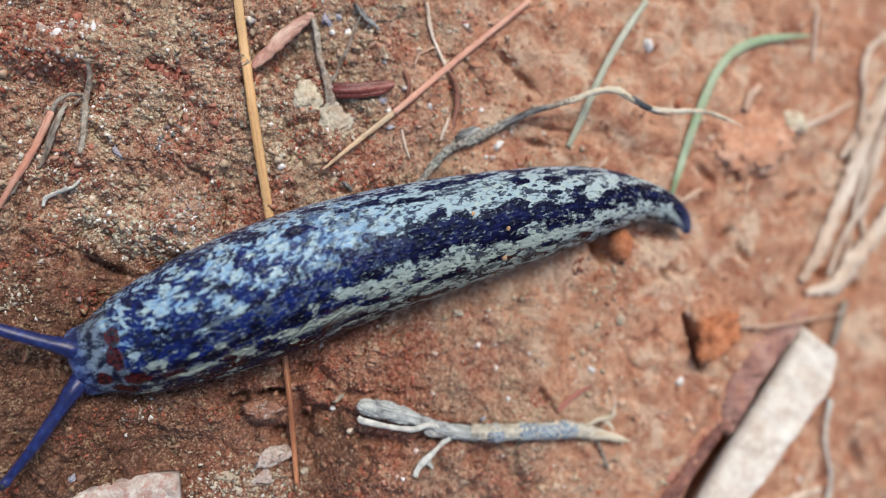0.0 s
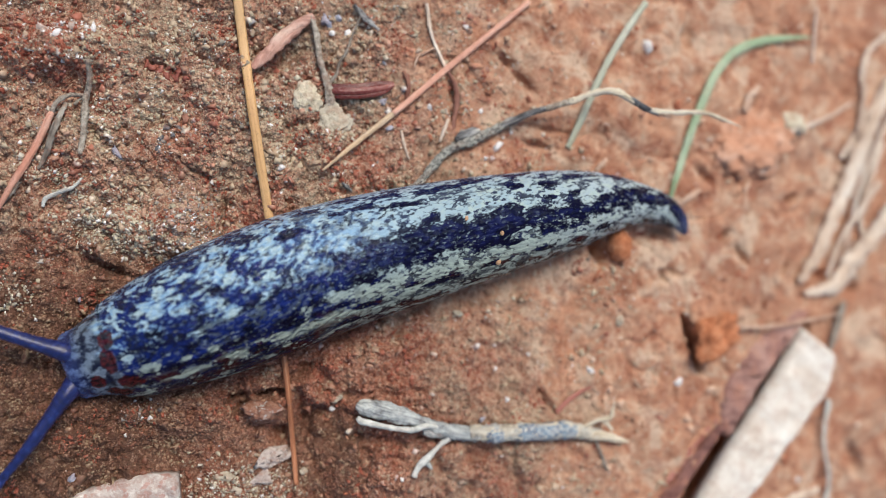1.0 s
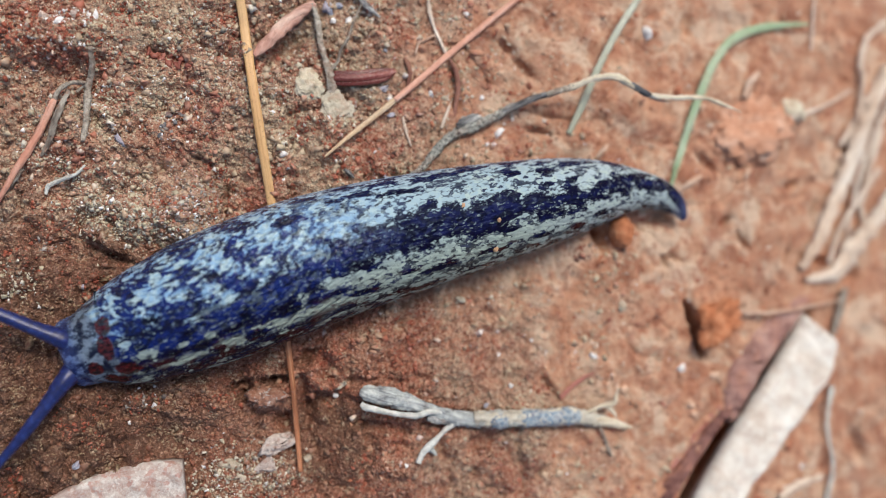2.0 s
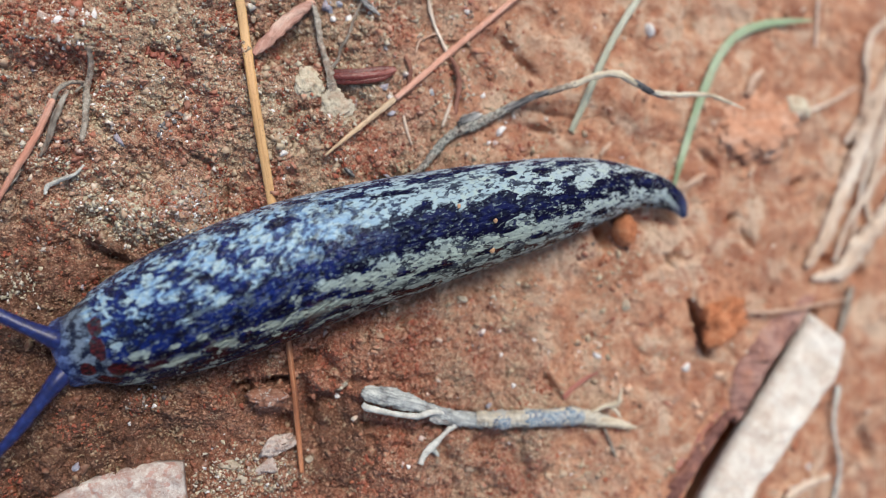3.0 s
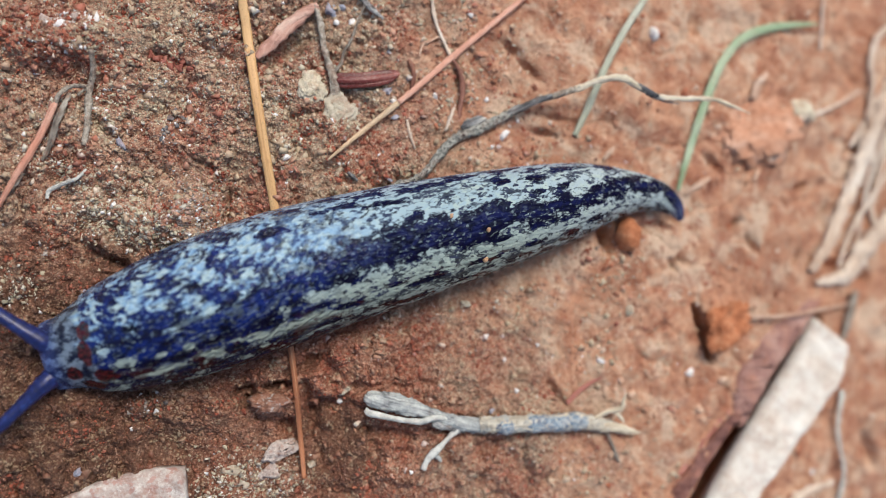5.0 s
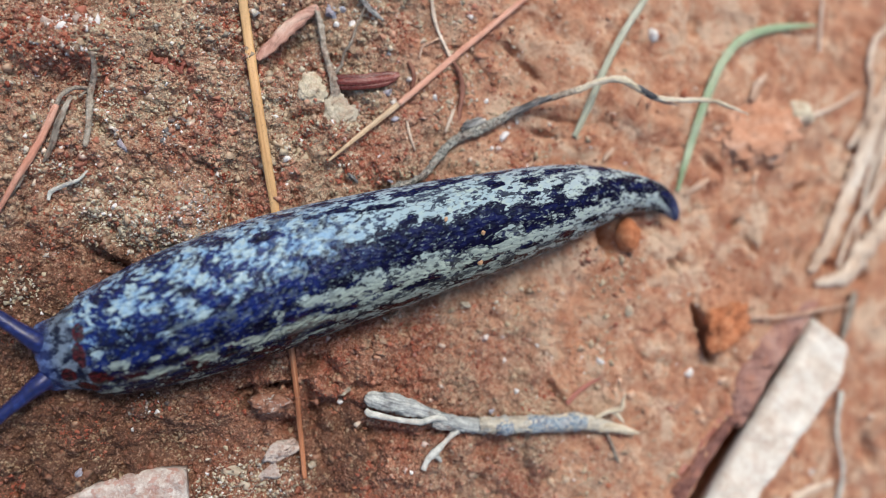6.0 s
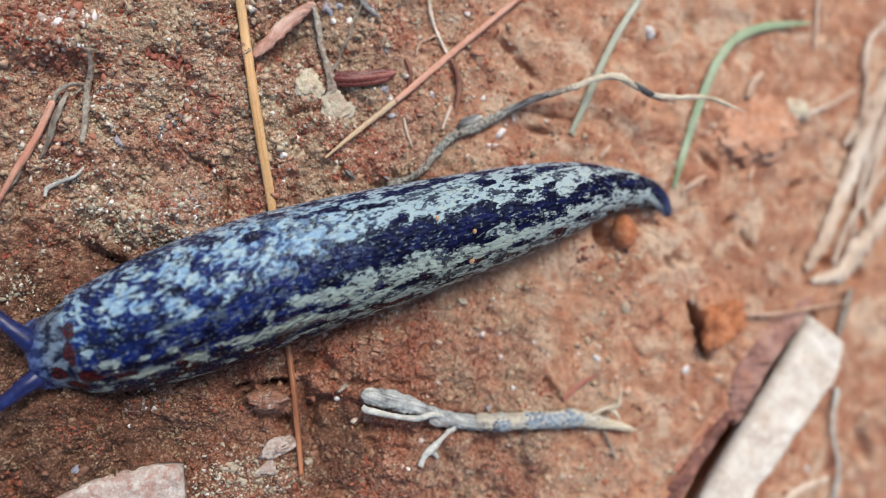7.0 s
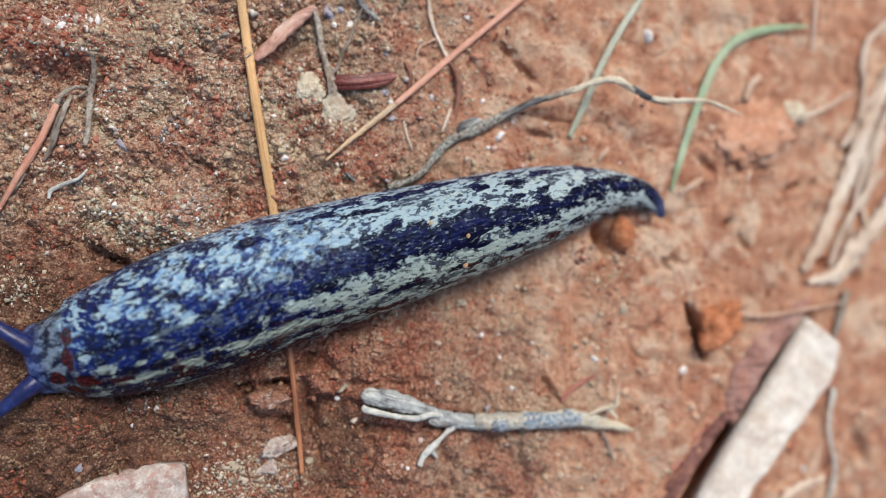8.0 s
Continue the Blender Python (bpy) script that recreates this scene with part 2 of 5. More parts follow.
def slug_skin(name):
    """Pale grey-green skin with an indigo band along the back and long dark blots beside it; wet, with fine tubercles that run into ridges on the mantle."""
    m, b = start(name, 0.3, 0.46)
    u, turn, rnd = attr(m, "along"), attr(m, "turn"), attr(m, "round")
    v = m.node_tree.nodes.new("ShaderNodeCombineXYZ")
    put(m, v.inputs[0], calc(m, "MULTIPLY", u, MM))
    put(m, v.inputs[1], calc(m, "MULTIPLY", rnd, MM))
    uv = v.outputs[0]
    front = step(m, u, 31.0, 43.0)
    upper = step(m, turn, 0.30, -0.08)
    streak = spots(m, scaled(m, uv, 0.50, 1, 1), 1.1, 3, 0.55, 0.25)
    grainy = spots(m, scaled(m, uv, 0.62, 1, 1), 3.4, 2, 0.5)
    mottle = spots(m, scaled(m, uv, 0.75, 1, 1), 1.25, 5, 0.68, 0.3)
    patches = spots(m, scaled(m, uv, 0.70, 1, 1), 0.62, 4, 0.60, 0.5)
    # skin cells: long tubercles with dark pits between them
    cells = node(m, "ShaderNodeTexVoronoi", Vector=scaled(m, uv, 0.55, 1, 1), Scale=2700.0)
    cells.voronoi_dimensions = "2D"
    hue = m.node_tree.nodes.new("ShaderNodeSeparateColor")
    put(m, hue.inputs[0], cells.outputs["Color"])
    dist = cells.outputs["Distance"]
    # ridges that ring the mantle like a fingerprint
    swirl = node(m, "ShaderNodeVectorMath", Vector=scaled(m, uv, 0.62, 1, 1))
    swirl.operation = "SUBTRACT"
    swirl.inputs[1].default_value = (0.0315, -0.0052, 0)
    rings = node(m, "ShaderNodeTexWave", Vector=swirl.outputs[0], Scale=480.0, Distortion=9.0, Detail=3.0, Detail_Scale=2.2)
    rings.wave_type, rings.rings_direction = "RINGS", "Z"
    ridge = rings.outputs["Fac"]
    # markings
    jitter = calc(m, "ADD", calc(m, "MULTIPLY", calc(m, "SUBTRACT", streak, 0.5), 2.6), calc(m, "MULTIPLY", calc(m, "SUBTRACT", grainy, 0.5), 1.0))
    band = calc(m, "ADD", calc(m, "MULTIPLY", attr(m, "band"), 0.55), jitter)
    blot = calc(m, "ADD", attr(m, "blot"), calc(m, "MULTIPLY", jitter, 1.1))
    band = step(m, band, -0.10, 0.16)
    blot = step(m, blot, -0.02, 0.22)
    speckle = calc(m, "ADD", streak, calc(m, "MULTIPLY", calc(m, "SUBTRACT", grainy, 0.5), 0.45))
    margin = step(m, speckle, step(m, turn, -0.2, 0.3, 0.50, 0.46), step(m, turn, -0.2, 0.3, 0.55, 0.51))
    margin = calc(m, "MULTIPLY", margin, step(m, calc(m, "ABSOLUTE", turn), 0.38, 0.62))
    blotchy = calc(m, "MULTIPLY", calc(m, "MULTIPLY", front, step(m, turn, 0.42, 0.54)), step(m, calc(m, "ADD", patches, calc(m, "MULTIPLY", calc(m, "SUBTRACT", grainy, 0.5), 0.22)), 0.44, 0.47))
    margin = calc(m, "MAXIMUM", margin, blotchy)
    loose = step(m, speckle, 0.545, 0.585)
    dark = calc(m, "MAXIMUM", calc(m, "MAXIMUM", band, blot), calc(m, "MAXIMUM", margin, calc(m, "MULTIPLY", loose, 0.9)))
    # the mantle is clouded rather than banded, paler over its upper side
    cloud = calc(m, "ADD", patches, calc(m, "MULTIPLY", calc(m, "SUBTRACT", ridge, 0.5), 0.13))
    cloud = calc(m, "ADD", cloud, calc(m, "MULTIPLY", calc(m, "SUBTRACT", grainy, 0.5), 0.22))
    cloud = calc(m, "ADD", cloud, calc(m, "MULTIPLY", calc(m, "SUBTRACT", mottle, 0.5), 0.25))
    cloud = calc(m, "ADD", cloud, step(m, u, 44.0, 50.0, 0.0, 0.035))
    cloud = step(m, cloud, step(m, turn, -0.35, 0.15, 0.45, 0.37), step(m, turn, -0.35, 0.15, 0.56, 0.46))
    cloud = calc(m, "MULTIPLY", calc(m, "MAXIMUM", cloud, calc(m, "MULTIPLY", band, step(m, turn, -0.20, 0.20, 0.25, 0.9))), step(m, turn, 0.52, 0.40))
    clouded = calc(m, "MULTIPLY", front, step(m, turn, 0.50, 0.36))
    dark = calc(m, "ADD", calc(m, "MULTIPLY", dark, calc(m, "SUBTRACT", 1.0, clouded)), calc(m, "MULTIPLY", calc(m, "MAXIMUM", cloud, blot), clouded))
    island = step(m, calc(m, "SUBTRACT", attr(m, "island"), calc(m, "MULTIPLY", jitter, 1.2)), 0.0, 0.25)
    dark = calc(m, "MULTIPLY", dark, calc(m, "SUBTRACT", 1.0, calc(m, "MULTIPLY", island, 0.92)))
    dark = calc(m, "MAXIMUM", dark, step(m, calc(m, "ADD", attr(m, "blot"), calc(m, "MULTIPLY", jitter, 0.9)), 0.10, 0.28))
    waver = node(m, "ShaderNodeTexNoise", Vector=uv, Scale=2600.0, Detail=2.0)
    sway = node(m, "ShaderNodeVectorMath", Vector=waver.outputs["Color"])
    sway.operation, sway.inputs[1].default_value, sway.inputs[2].default_value = "MULTIPLY_ADD", (0.0006, 0.0006, 0), (0, 0, 0)
    at = m.node_tree.nodes.new("ShaderNodeVectorMath")
    put(m, at.inputs[0], uv)
    put(m, at.inputs[1], sway.outputs[0])
    dots = node(m, "ShaderNodeTexVoronoi", Vector=scaled(m, at.outputs[0], 0.45, 1, 1), Scale=2100.0)
    dots.voronoi_dimensions = "2D"
    pick = m.node_tree.nodes.new("ShaderNodeSeparateColor")
    put(m, pick.inputs[0], dots.outputs["Color"])
    pits = calc(m, "MULTIPLY", step(m, calc(m, "ADD", dots.outputs["Distance"], calc(m, "MULTIPLY", calc(m, "SUBTRACT", grainy, 0.5), -0.9)), 0.40, 0.18), step(m, pick.outputs[1], 0.38, 0.60))
    dints = calc(m, "MULTIPLY", step(m, dist, 0.50, 0.66, 0.0, 0.75), step(m, hue.outputs[2], 0.25, 0.5))
    pits = calc(m, "MAXIMUM", pits, calc(m, "MULTIPLY", dints, calc(m, "SUBTRACT", 1.0, front)))
    dark = calc(m, "MAXIMUM", dark, calc(m, "MULTIPLY", pits, calc(m, "SUBTRACT", 0.95, calc(m, "MULTIPLY", front, 0.15))))
    # pale freckles over the dark parts, thicker towards the head
    freck = calc(m, "MULTIPLY", step(m, hue.outputs[0], 0.66, 0.9), step(m, dist, 0.42, 0.22))
    freck = calc(m, "MULTIPLY", freck, step(m, turn, 0.44, 0.34))
    freck = calc(m, "MULTIPLY", freck, step(m, mottle, 0.42, 0.62, 0.1, 0.75))
    dark = calc(m, "SUBTRACT", dark, calc(m, "MULTIPLY", freck, calc(m, "MULTIPLY_ADD", front, 0.5, 0.16)), clamp=True)
    dark = calc(m, "SUBTRACT", dark, step(m, grainy, 0.58, 0.70, 0.0, 0.4), clamp=True)
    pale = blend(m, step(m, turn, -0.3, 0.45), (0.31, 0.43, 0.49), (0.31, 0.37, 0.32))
    pale = blend(m, step(m, u, 24.0, 10.0, 0, 0.8), pale, (0.38, 0.46, 0.49))
    pale = blend(m, step(m, mottle, 0.45, 0.62, 0, 0.6), pale, (0.43, 0.53, 0.46))
    # cyan of the sky's sheen, put into the pale skin of the upper front
    pale = blend(m, calc(m, "MULTIPLY", step(m, u, 25.0, 40.0), upper), pale, blend(m, step(m, mottle, 0.38, 0.60), (0.43, 0.57, 0.60), (0.23, 0.41, 0.62)))
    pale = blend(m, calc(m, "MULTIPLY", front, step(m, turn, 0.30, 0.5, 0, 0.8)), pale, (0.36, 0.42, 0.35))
    pale = blend(m, step(m, turn, -0.55, -0.85, 0, 0.7), pale, (0.32, 0.40, 0.50))
    deep = blend(m, step(m, mottle, 0.40, 0.62), (0.003, 0.003, 0.014), (0.009, 0.012, 0.062))
    # navy front skin, its blue raised to stand in for sky sheen
    deep = blend(m, front, deep, blend(m, step(m, mottle, 0.36, 0.60), (0.002, 0.0025, 0.011), (0.009, 0.021, 0.140)))
    deep = blend(m, calc(m, "MULTIPLY", attr(m, "blot"), 1.4, clamp=True), deep, (0.003, 0.0025, 0.010))
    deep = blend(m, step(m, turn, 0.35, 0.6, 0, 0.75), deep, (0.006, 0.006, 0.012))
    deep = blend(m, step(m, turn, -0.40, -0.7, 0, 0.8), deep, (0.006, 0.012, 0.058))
    rusty = calc(m, "MULTIPLY", step(m, spots(m, scaled(m, uv, 0.6, 1, 1), 0.6, 3, 0.55), 0.50, 0.58, 0, 0.85), step(m, turn, 0.30, 0.45))
    deep = blend(m, rusty, deep, (0.040, 0.008, 0.008))
    rim = step(m, calc(m, "ABSOLUTE", calc(m, "ADD", attr(m, "band"), -0.35)), 0.5, 0.1, 0, 0.75)
    deep = blend(m, rim, deep, (0.004, 0.003, 0.014))
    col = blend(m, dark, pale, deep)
    # a mottled grey face, with maroon blotches across the neck
    face = step(m, calc(m, "ADD", u, calc(m, "MULTIPLY", calc(m, "SUBTRACT", patches, 0.5), 4.0)), NECK + 0.2, NECK + 1.2)
    # the face's pale-blue glints are put into its mottled colour
    skin = blend(m, step(m, mottle, 0.44, 0.57), (0.007, 0.009, 0.026), (0.17, 0.22, 0.28))
    skin = blend(m, step(m, u, NECK + 2.4, NECK + 4.0, 0, 0.8), skin, blend(m, step(m, mottle, 0.4, 0.6), (0.018, 0.028, 0.12), (0.09, 0.15, 0.38)))
    col = blend(m, calc(m, "MULTIPLY", face, 0.92), col, skin)
    wobble = calc(m, "MULTIPLY", calc(m, "SUBTRACT", spots(m, uv, 0.9, 3), 0.5), 2.6)
    bars = None
    for at, half, side, wide in ((NECK + 0.4, 0.6, -0.22, 0.12), (NECK + 0.8, 0.6, 0.06, 0.16), (NECK + 2.3, 0.7, 0.36, 0.14), (NECK - 0.3, 1.0, 0.40, 0.10), (NECK + 1.2, 0.9, 0.62, 0.14)):
        x = calc(m, "DIVIDE", calc(m, "SUBTRACT", u, at), half)
        y = calc(m, "DIVIDE", calc(m, "SUBTRACT", turn, side), wide)
        inside = step(m, calc(m, "ADD", calc(m, "ADD", calc(m, "MULTIPLY", x, x), calc(m, "MULTIPLY", y, y)), wobble), 1.15, 0.85)
        bars = calc(m, "MAXIMUM", bars, inside) if bars else inside
    col = blend(m, calc(m, "MULTIPLY", bars, 0.92), col, blend(m, step(m, grainy, 0.4, 0.6), (0.012, 0.003, 0.003), (0.085, 0.010, 0.009)))
    col = blend(m, step(m, u, 3.0, 0.4, 0, 0.45), col, (0.11, 0.15, 0.34))
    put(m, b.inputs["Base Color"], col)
    put(m, b.inputs["Roughness"], step(m, mottle, 0.3, 0.7, 0.32, 0.20))
    put(m, b.inputs["Specular IOR Level"], calc(m, "ADD", 0.07, calc(m, "MULTIPLY", calc(m, "MULTIPLY", front, upper), 0.1)))
    # the sky's blue in the sheen is put into this tint
    b.inputs["Specular Tint"].default_value = (0.45, 0.68, 1.0, 1.0)
    put(m, b.inputs["Coat Weight"], calc(m, "ADD", 0.02, calc(m, "MULTIPLY", calc(m, "MULTIPLY", front, upper), 0.5)))
    b.inputs["Coat Roughness"].default_value = 0.07
    b.inputs["Coat Tint"].default_value = (0.92, 0.97, 1.0, 1.0)
    knobs = calc(m, "SUBTRACT", 1.0, calc(m, "MULTIPLY", dist, dist))
    relief(m, b, (mottle, 0.35, calc(m, "MULTIPLY_ADD", front, 0.3, 0.2)), (knobs, 0.10, calc(m, "MULTIPLY_ADD", front, -0.3, 0.7)), (ridge, 0.16, calc(m, "MULTIPLY", calc(m, "MULTIPLY", front, step(m, u, 55.0, 50.0)), 0.9)), (grainy, 0.15, 0.8))
    m.node_tree.links.new(b.inputs["Normal"].links[0].from_socket, b.inputs["Coat Normal"])
    return m


def stalk_material():
    m, b = start("eyestalk_skin", 0.32, 0.5)
    p = place(m)
    n = spots(m, p, 2.2, 4)
    put(m, b.inputs["Base Color"], ramp(m, n, [(0.3, (0.006, 0.009, 0.048)), (0.55, (0.012, 0.022, 0.12)), (0.75, (0.032, 0.065, 0.24))]))
    b.inputs["Subsurface Weight"].default_value = 0.2
    b.inputs["Subsurface Radius"].default_value = (0.4 * MM, 0.4 * MM, 0.8 * MM)
    b.inputs["Subsurface Scale"].default_value = 1.0
    relief(m, b, (n, 0.08, 0.5), (spots(m, p, 6.0, 3), 0.03, 0.5))
    return m


NECK = 56.8
SOIL = soil_material()
GRAIN = grain_material()
FLAKE = flake_material()
GRAVEL = gravel_material("pale_gravel", 0.3, 0.85)
OLIVE = gravel_material("olive_grit", 0.2, 0.88)
GREYGRIT = glint_material()
SKIN = slug_skin("slug_skin")
STALK = stalk_material()
EYE = plain_material("eye_bead", (0.01, 0.01, 0.02), (0.015, 0.015, 0.03), (0.03, 0.03, 0.06), 2.0, 0.25)
QUARTZ = plain_material("white_quartz", (0.66, 0.62, 0.58), (0.84, 0.82, 0.80), (0.92, 0.92, 0.90), 2.2, 0.3, deep=0.08)
BLUESTONE = plain_material("blue_grey_stone", (0.20, 0.20, 0.24), (0.38, 0.41, 0.50), (0.58, 0.62, 0.72), 1.6, 0.4, deep=0.12, dirt=0.35)
PINKSTONE = plain_material("pink_quartzite", (0.36, 0.24, 0.19), (0.58, 0.49, 0.43), (0.76, 0.70, 0.63), 0.9, 0.7, deep=0.3, speck=(0.50, 0.36, 0.30), dirt=0.25)
CREAM = plain_material("cream_chalk", (0.40, 0.33, 0.22), (0.64, 0.57, 0.42), (0.78, 0.73, 0.59), 1.1, 0.85, deep=0.12, dirt=0.35)
ASH = plain_material("ash_crust", (0.34, 0.29, 0.21), (0.52, 0.47, 0.36), (0.68, 0.63, 0.51), 0.9, 0.8, deep=0.12, dirt=0.3)
CLOD = plain_material("orange_clay", (0.32, 0.10, 0.04), (0.50, 0.185, 0.082), (0.60, 0.30, 0.165), 0.9, 0.85, deep=0.2)
GREYSTONE = plain_material("grey_chip", (0.14, 0.055, 0.035), (0.30, 0.14, 0.09), (0.44, 0.29, 0.22), 1.2, 0.5, deep=0.2, speck=(0.50, 0.47, 0.44), dirt=0.6)
REDCLOD = plain_material("crumbly_red_earth", (0.24, 0.05, 0.032), (0.43, 0.13, 0.08), (0.56, 0.28, 0.20), 1.4, 0.85, gloss=0.2, deep=0.25)
REDCHIP = plain_material("red_chip", (0.20, 0.05, 0.035), (0.31, 0.10, 0.07), (0.42, 0.19, 0.14), 1.2, 0.6)
GOLD = strand_material("golden_needle", [(0.50, 0.25, 0.09), (0.68, 0.41, 0.18), (0.80, 0.56, 0.30)], 0.42, patch=0.12, dirt=0.2)
AMBER = strand_material("orange_needle", [(0.26, 0.085, 0.04), (0.50, 0.21, 0.10), (0.68, 0.40, 0.22)], 0.42, patch=0.2, streak=7.0, dirt=0.3)
PINK = strand_material("pink_needle", [(0.54, 0.22, 0.14), (0.72, 0.39, 0.28), (0.82, 0.58, 0.45)], 0.42, patch=0.5, dirt=0.2)
HUSK = strand_material("pink_husk", [(0.42, 0.18, 0.13), (0.62, 0.36, 0.28), (0.78, 0.58, 0.47)], 0.55, deep=0.12, patch=1.0, dirt=0.3)
MAROON = strand_material("maroon_scale", [(0.10, 0.02, 0.015), (0.20, 0.04, 0.03), (0.40, 0.15, 0.12)], 0.26, 0.7, patch=0.3, dirt=0.15)
BARK = strand_material("grey_bark", [(0.018, 0.019, 0.023), (0.12, 0.122, 0.125), (0.38, 0.39, 0.38), (0.78, 0.76, 0.70)], 0.55, deep=0.16, patch=1.9, dirt=0.18)
TWIG = strand_material("pale_twig", [(0.08, 0.065, 0.055), (0.36, 0.32, 0.27), (0.64, 0.60, 0.51)], 0.6, deep=0.14, patch=0.8)
BLUETWIG = strand_material("cream_barked_twig", [(0.48, 0.42, 0.32), (0.72, 0.66, 0.53), (0.84, 0.80, 0.68)], 0.6, deep=0.2, patch=1.2, blotch=(0.50, 0.54, 0.54), dirt=0.15)
ROOT = strand_material("pale_root", [(0.58, 0.42, 0.30), (0.78, 0.65, 0.52), (0.88, 0.81, 0.70)], 0.6, deep=0.1, patch=0.5, dirt=0.2)
REDROOT = strand_material("brown_root", [(0.12, 0.05, 0.035), (0.24, 0.10, 0.07), (0.36, 0.19, 0.13)], 0.6, patch=0.3)
BARE = strand_material("bare_splinter", [(0.46, 0.37, 0.25), (0.66, 0.57, 0.42), (0.80, 0.74, 0.60)], 0.6, deep=0.08, patch=0.6, dirt=0.1)
CRIMSON = strand_material("crimson_straw", [(0.28, 0.09, 0.065), (0.42, 0.16, 0.12), (0.52, 0.27, 0.21)], 0.55, patch=0.4)
PATCH = plain_material("pale_orange_clay", (0.46, 0.19, 0.10), (0.60, 0.31, 0.19), (0.72, 0.46, 0.33), 0.5, 0.85, deep=0.15)
SPECKLED = plain_material("speckled_twig", (0.10, 0.08, 0.065), (0.35, 0.31, 0.25), (0.64, 0.59, 0.50), 1.8, 0.65, deep=0.16, dirt=0.3)
CHAFF = strand_material("clay_stained_root", [(0.52, 0.30, 0.20), (0.66, 0.45, 0.32), (0.76, 0.60, 0.47)], 0.65, deep=0.12, patch=0.8, dirt=0.4)
TAN = strand_material("tan_needle_end", [(0.48, 0.31, 0.18), (0.63, 0.47, 0.30), (0.74, 0.61, 0.44)], 0.5, patch=0.5, dirt=0.35)
BLOCK = plain_material("quartzite_block", (0.36, 0.19, 0.15), (0.52, 0.45, 0.40), (0.84, 0.82, 0.76), 0.65, 0.5, deep=0.2, speck=(0.50, 0.32, 0.27), dirt=0.3)
SLATE = plain_material("slate_chip", (0.05, 0.05, 0.055), (0.16, 0.17, 0.18), (0.36, 0.37, 0.37), 1.8, 0.5, deep=0.12, dirt=0.35)
CRUMB = plain_material("pale_earth_crumb", (0.26, 0.12, 0.06), (0.48, 0.30, 0.17), (0.64, 0.48, 0.32), 2.0, 0.8)
STRAW = strand_material("grey_straw", [(0.11, 0.085, 0.065), (0.30, 0.26, 0.21), (0.60, 0.57, 0.49)], 0.55, deep=0.14, patch=1.4)
GRASS = strand_material("green_grass", [(0.25, 0.36, 0.20), (0.37, 0.48, 0.31), (0.52, 0.58, 0.42)], 0.55, 0.3, patch=0.5, dirt=0.25)
GREYGRASS = strand_material("faded_grass", [(0.34, 0.37, 0.27), (0.49, 0.52, 0.41), (0.62, 0.63, 0.52)], 0.45, patch=0.4, dirt=0.3)
CREAMTWIG = strand_material("cream_twig", [(0.54, 0.45, 0.31), (0.80, 0.72, 0.55), (0.90, 0.86, 0.73)], 0.6, deep=0.12, patch=0.9, dirt=0.08)
BLUEBARK = plain_material("blue_stained_bark", (0.08, 0.13, 0.20), (0.27, 0.36, 0.44), (0.60, 0.62, 0.58), 2.2, 0.6, deep=0.14, speck=(0.66, 0.62, 0.50), dirt=0.2)
PALEROOT = plain_material("pale_grey_root", (0.36, 0.37, 0.34), (0.58, 0.60, 0.55), (0.76, 0.77, 0.71), 1.2, 0.6, deep=0.1, dirt=0.15)
CRUSTED = plain_material("crusty_twig_bark", (0.035, 0.035, 0.04), (0.36, 0.37, 0.33), (0.70, 0.71, 0.62), 2.4, 0.65, deep=0.2, speck=(0.05, 0.05, 0.06), dirt=0.2)
MOTTLED = strand_material("weathered_grey_bark", [(0.12, 0.125, 0.13), (0.40, 0.43, 0.43), (0.60, 0.64, 0.61), (0.78, 0.80, 0.75)], 0.65, deep=0.18, patch=1.8, streak=3.5, dirt=0.1)
DARKBARK = strand_material("blackened_bark", [(0.012, 0.013, 0.018), (0.05, 0.052, 0.06), (0.22, 0.23, 0.24)], 0.5, deep=0.1, patch=1.2, dirt=0.1)
MAROONBARK = plain_material("dark_red_bark", (0.07, 0.03, 0.025), (0.17, 0.07, 0.055), (0.32, 0.16, 0.13), 0.5, 0.7, deep=0.3, dirt=0.4)
REDBARK = plain_material("red_brown_bark_strip", (0.17, 0.075, 0.06), (0.36, 0.19, 0.155), (0.54, 0.37, 0.31), 0.4, 0.7, deep=0.3, dirt=0.5)
WOOD = plain_material("bleached_wood", (0.55, 0.46, 0.38), (0.70, 0.65, 0.57), (0.81, 0.79, 0.72), 0.32, 0.75, deep=0.2, dirt=0.22)

# ---- the lie of the ground, in millimetres ----
def lattice(ix, iy, seed):
    h = (ix * 374761393 + iy * 668265263 + seed * 982451653) & 0xFFFFFFFF
    h = ((h ^ (h >> 13)) * 1274126177) & 0xFFFFFFFF
    return ((h ^ (h >> 16)) & 0xFFFF) / 65535.0


def value(x, y, seed):
    ix, iy = np.floor(x).astype(np.int64), np.floor(y).astype(np.int64)
    fx, fy = x - ix, y - iy
    fx, fy = fx * fx * (3 - 2 * fx), fy * fy * (3 - 2 * fy)
    a = lattice(ix, iy, seed) * (1 - fx) + lattice(ix + 1, iy, seed) * fx
    b = lattice(ix, iy + 1, seed) * (1 - fx) + lattice(ix + 1, iy + 1, seed) * fx
    return (a * (1 - fy) + b * fy) * 2 - 1


def fbm(x, y, size, octaves, seed, gain=0.5):
    out, amp = 0.0, 1.0
    for k in range(octaves):
        c, s = math.cos(0.6 * k), math.sin(0.6 * k)
        out = out + amp * value((c * x - s * y) / size, (s * x + c * y) / size, seed + k)
        size, amp = size * 0.5, amp * gain
    return out


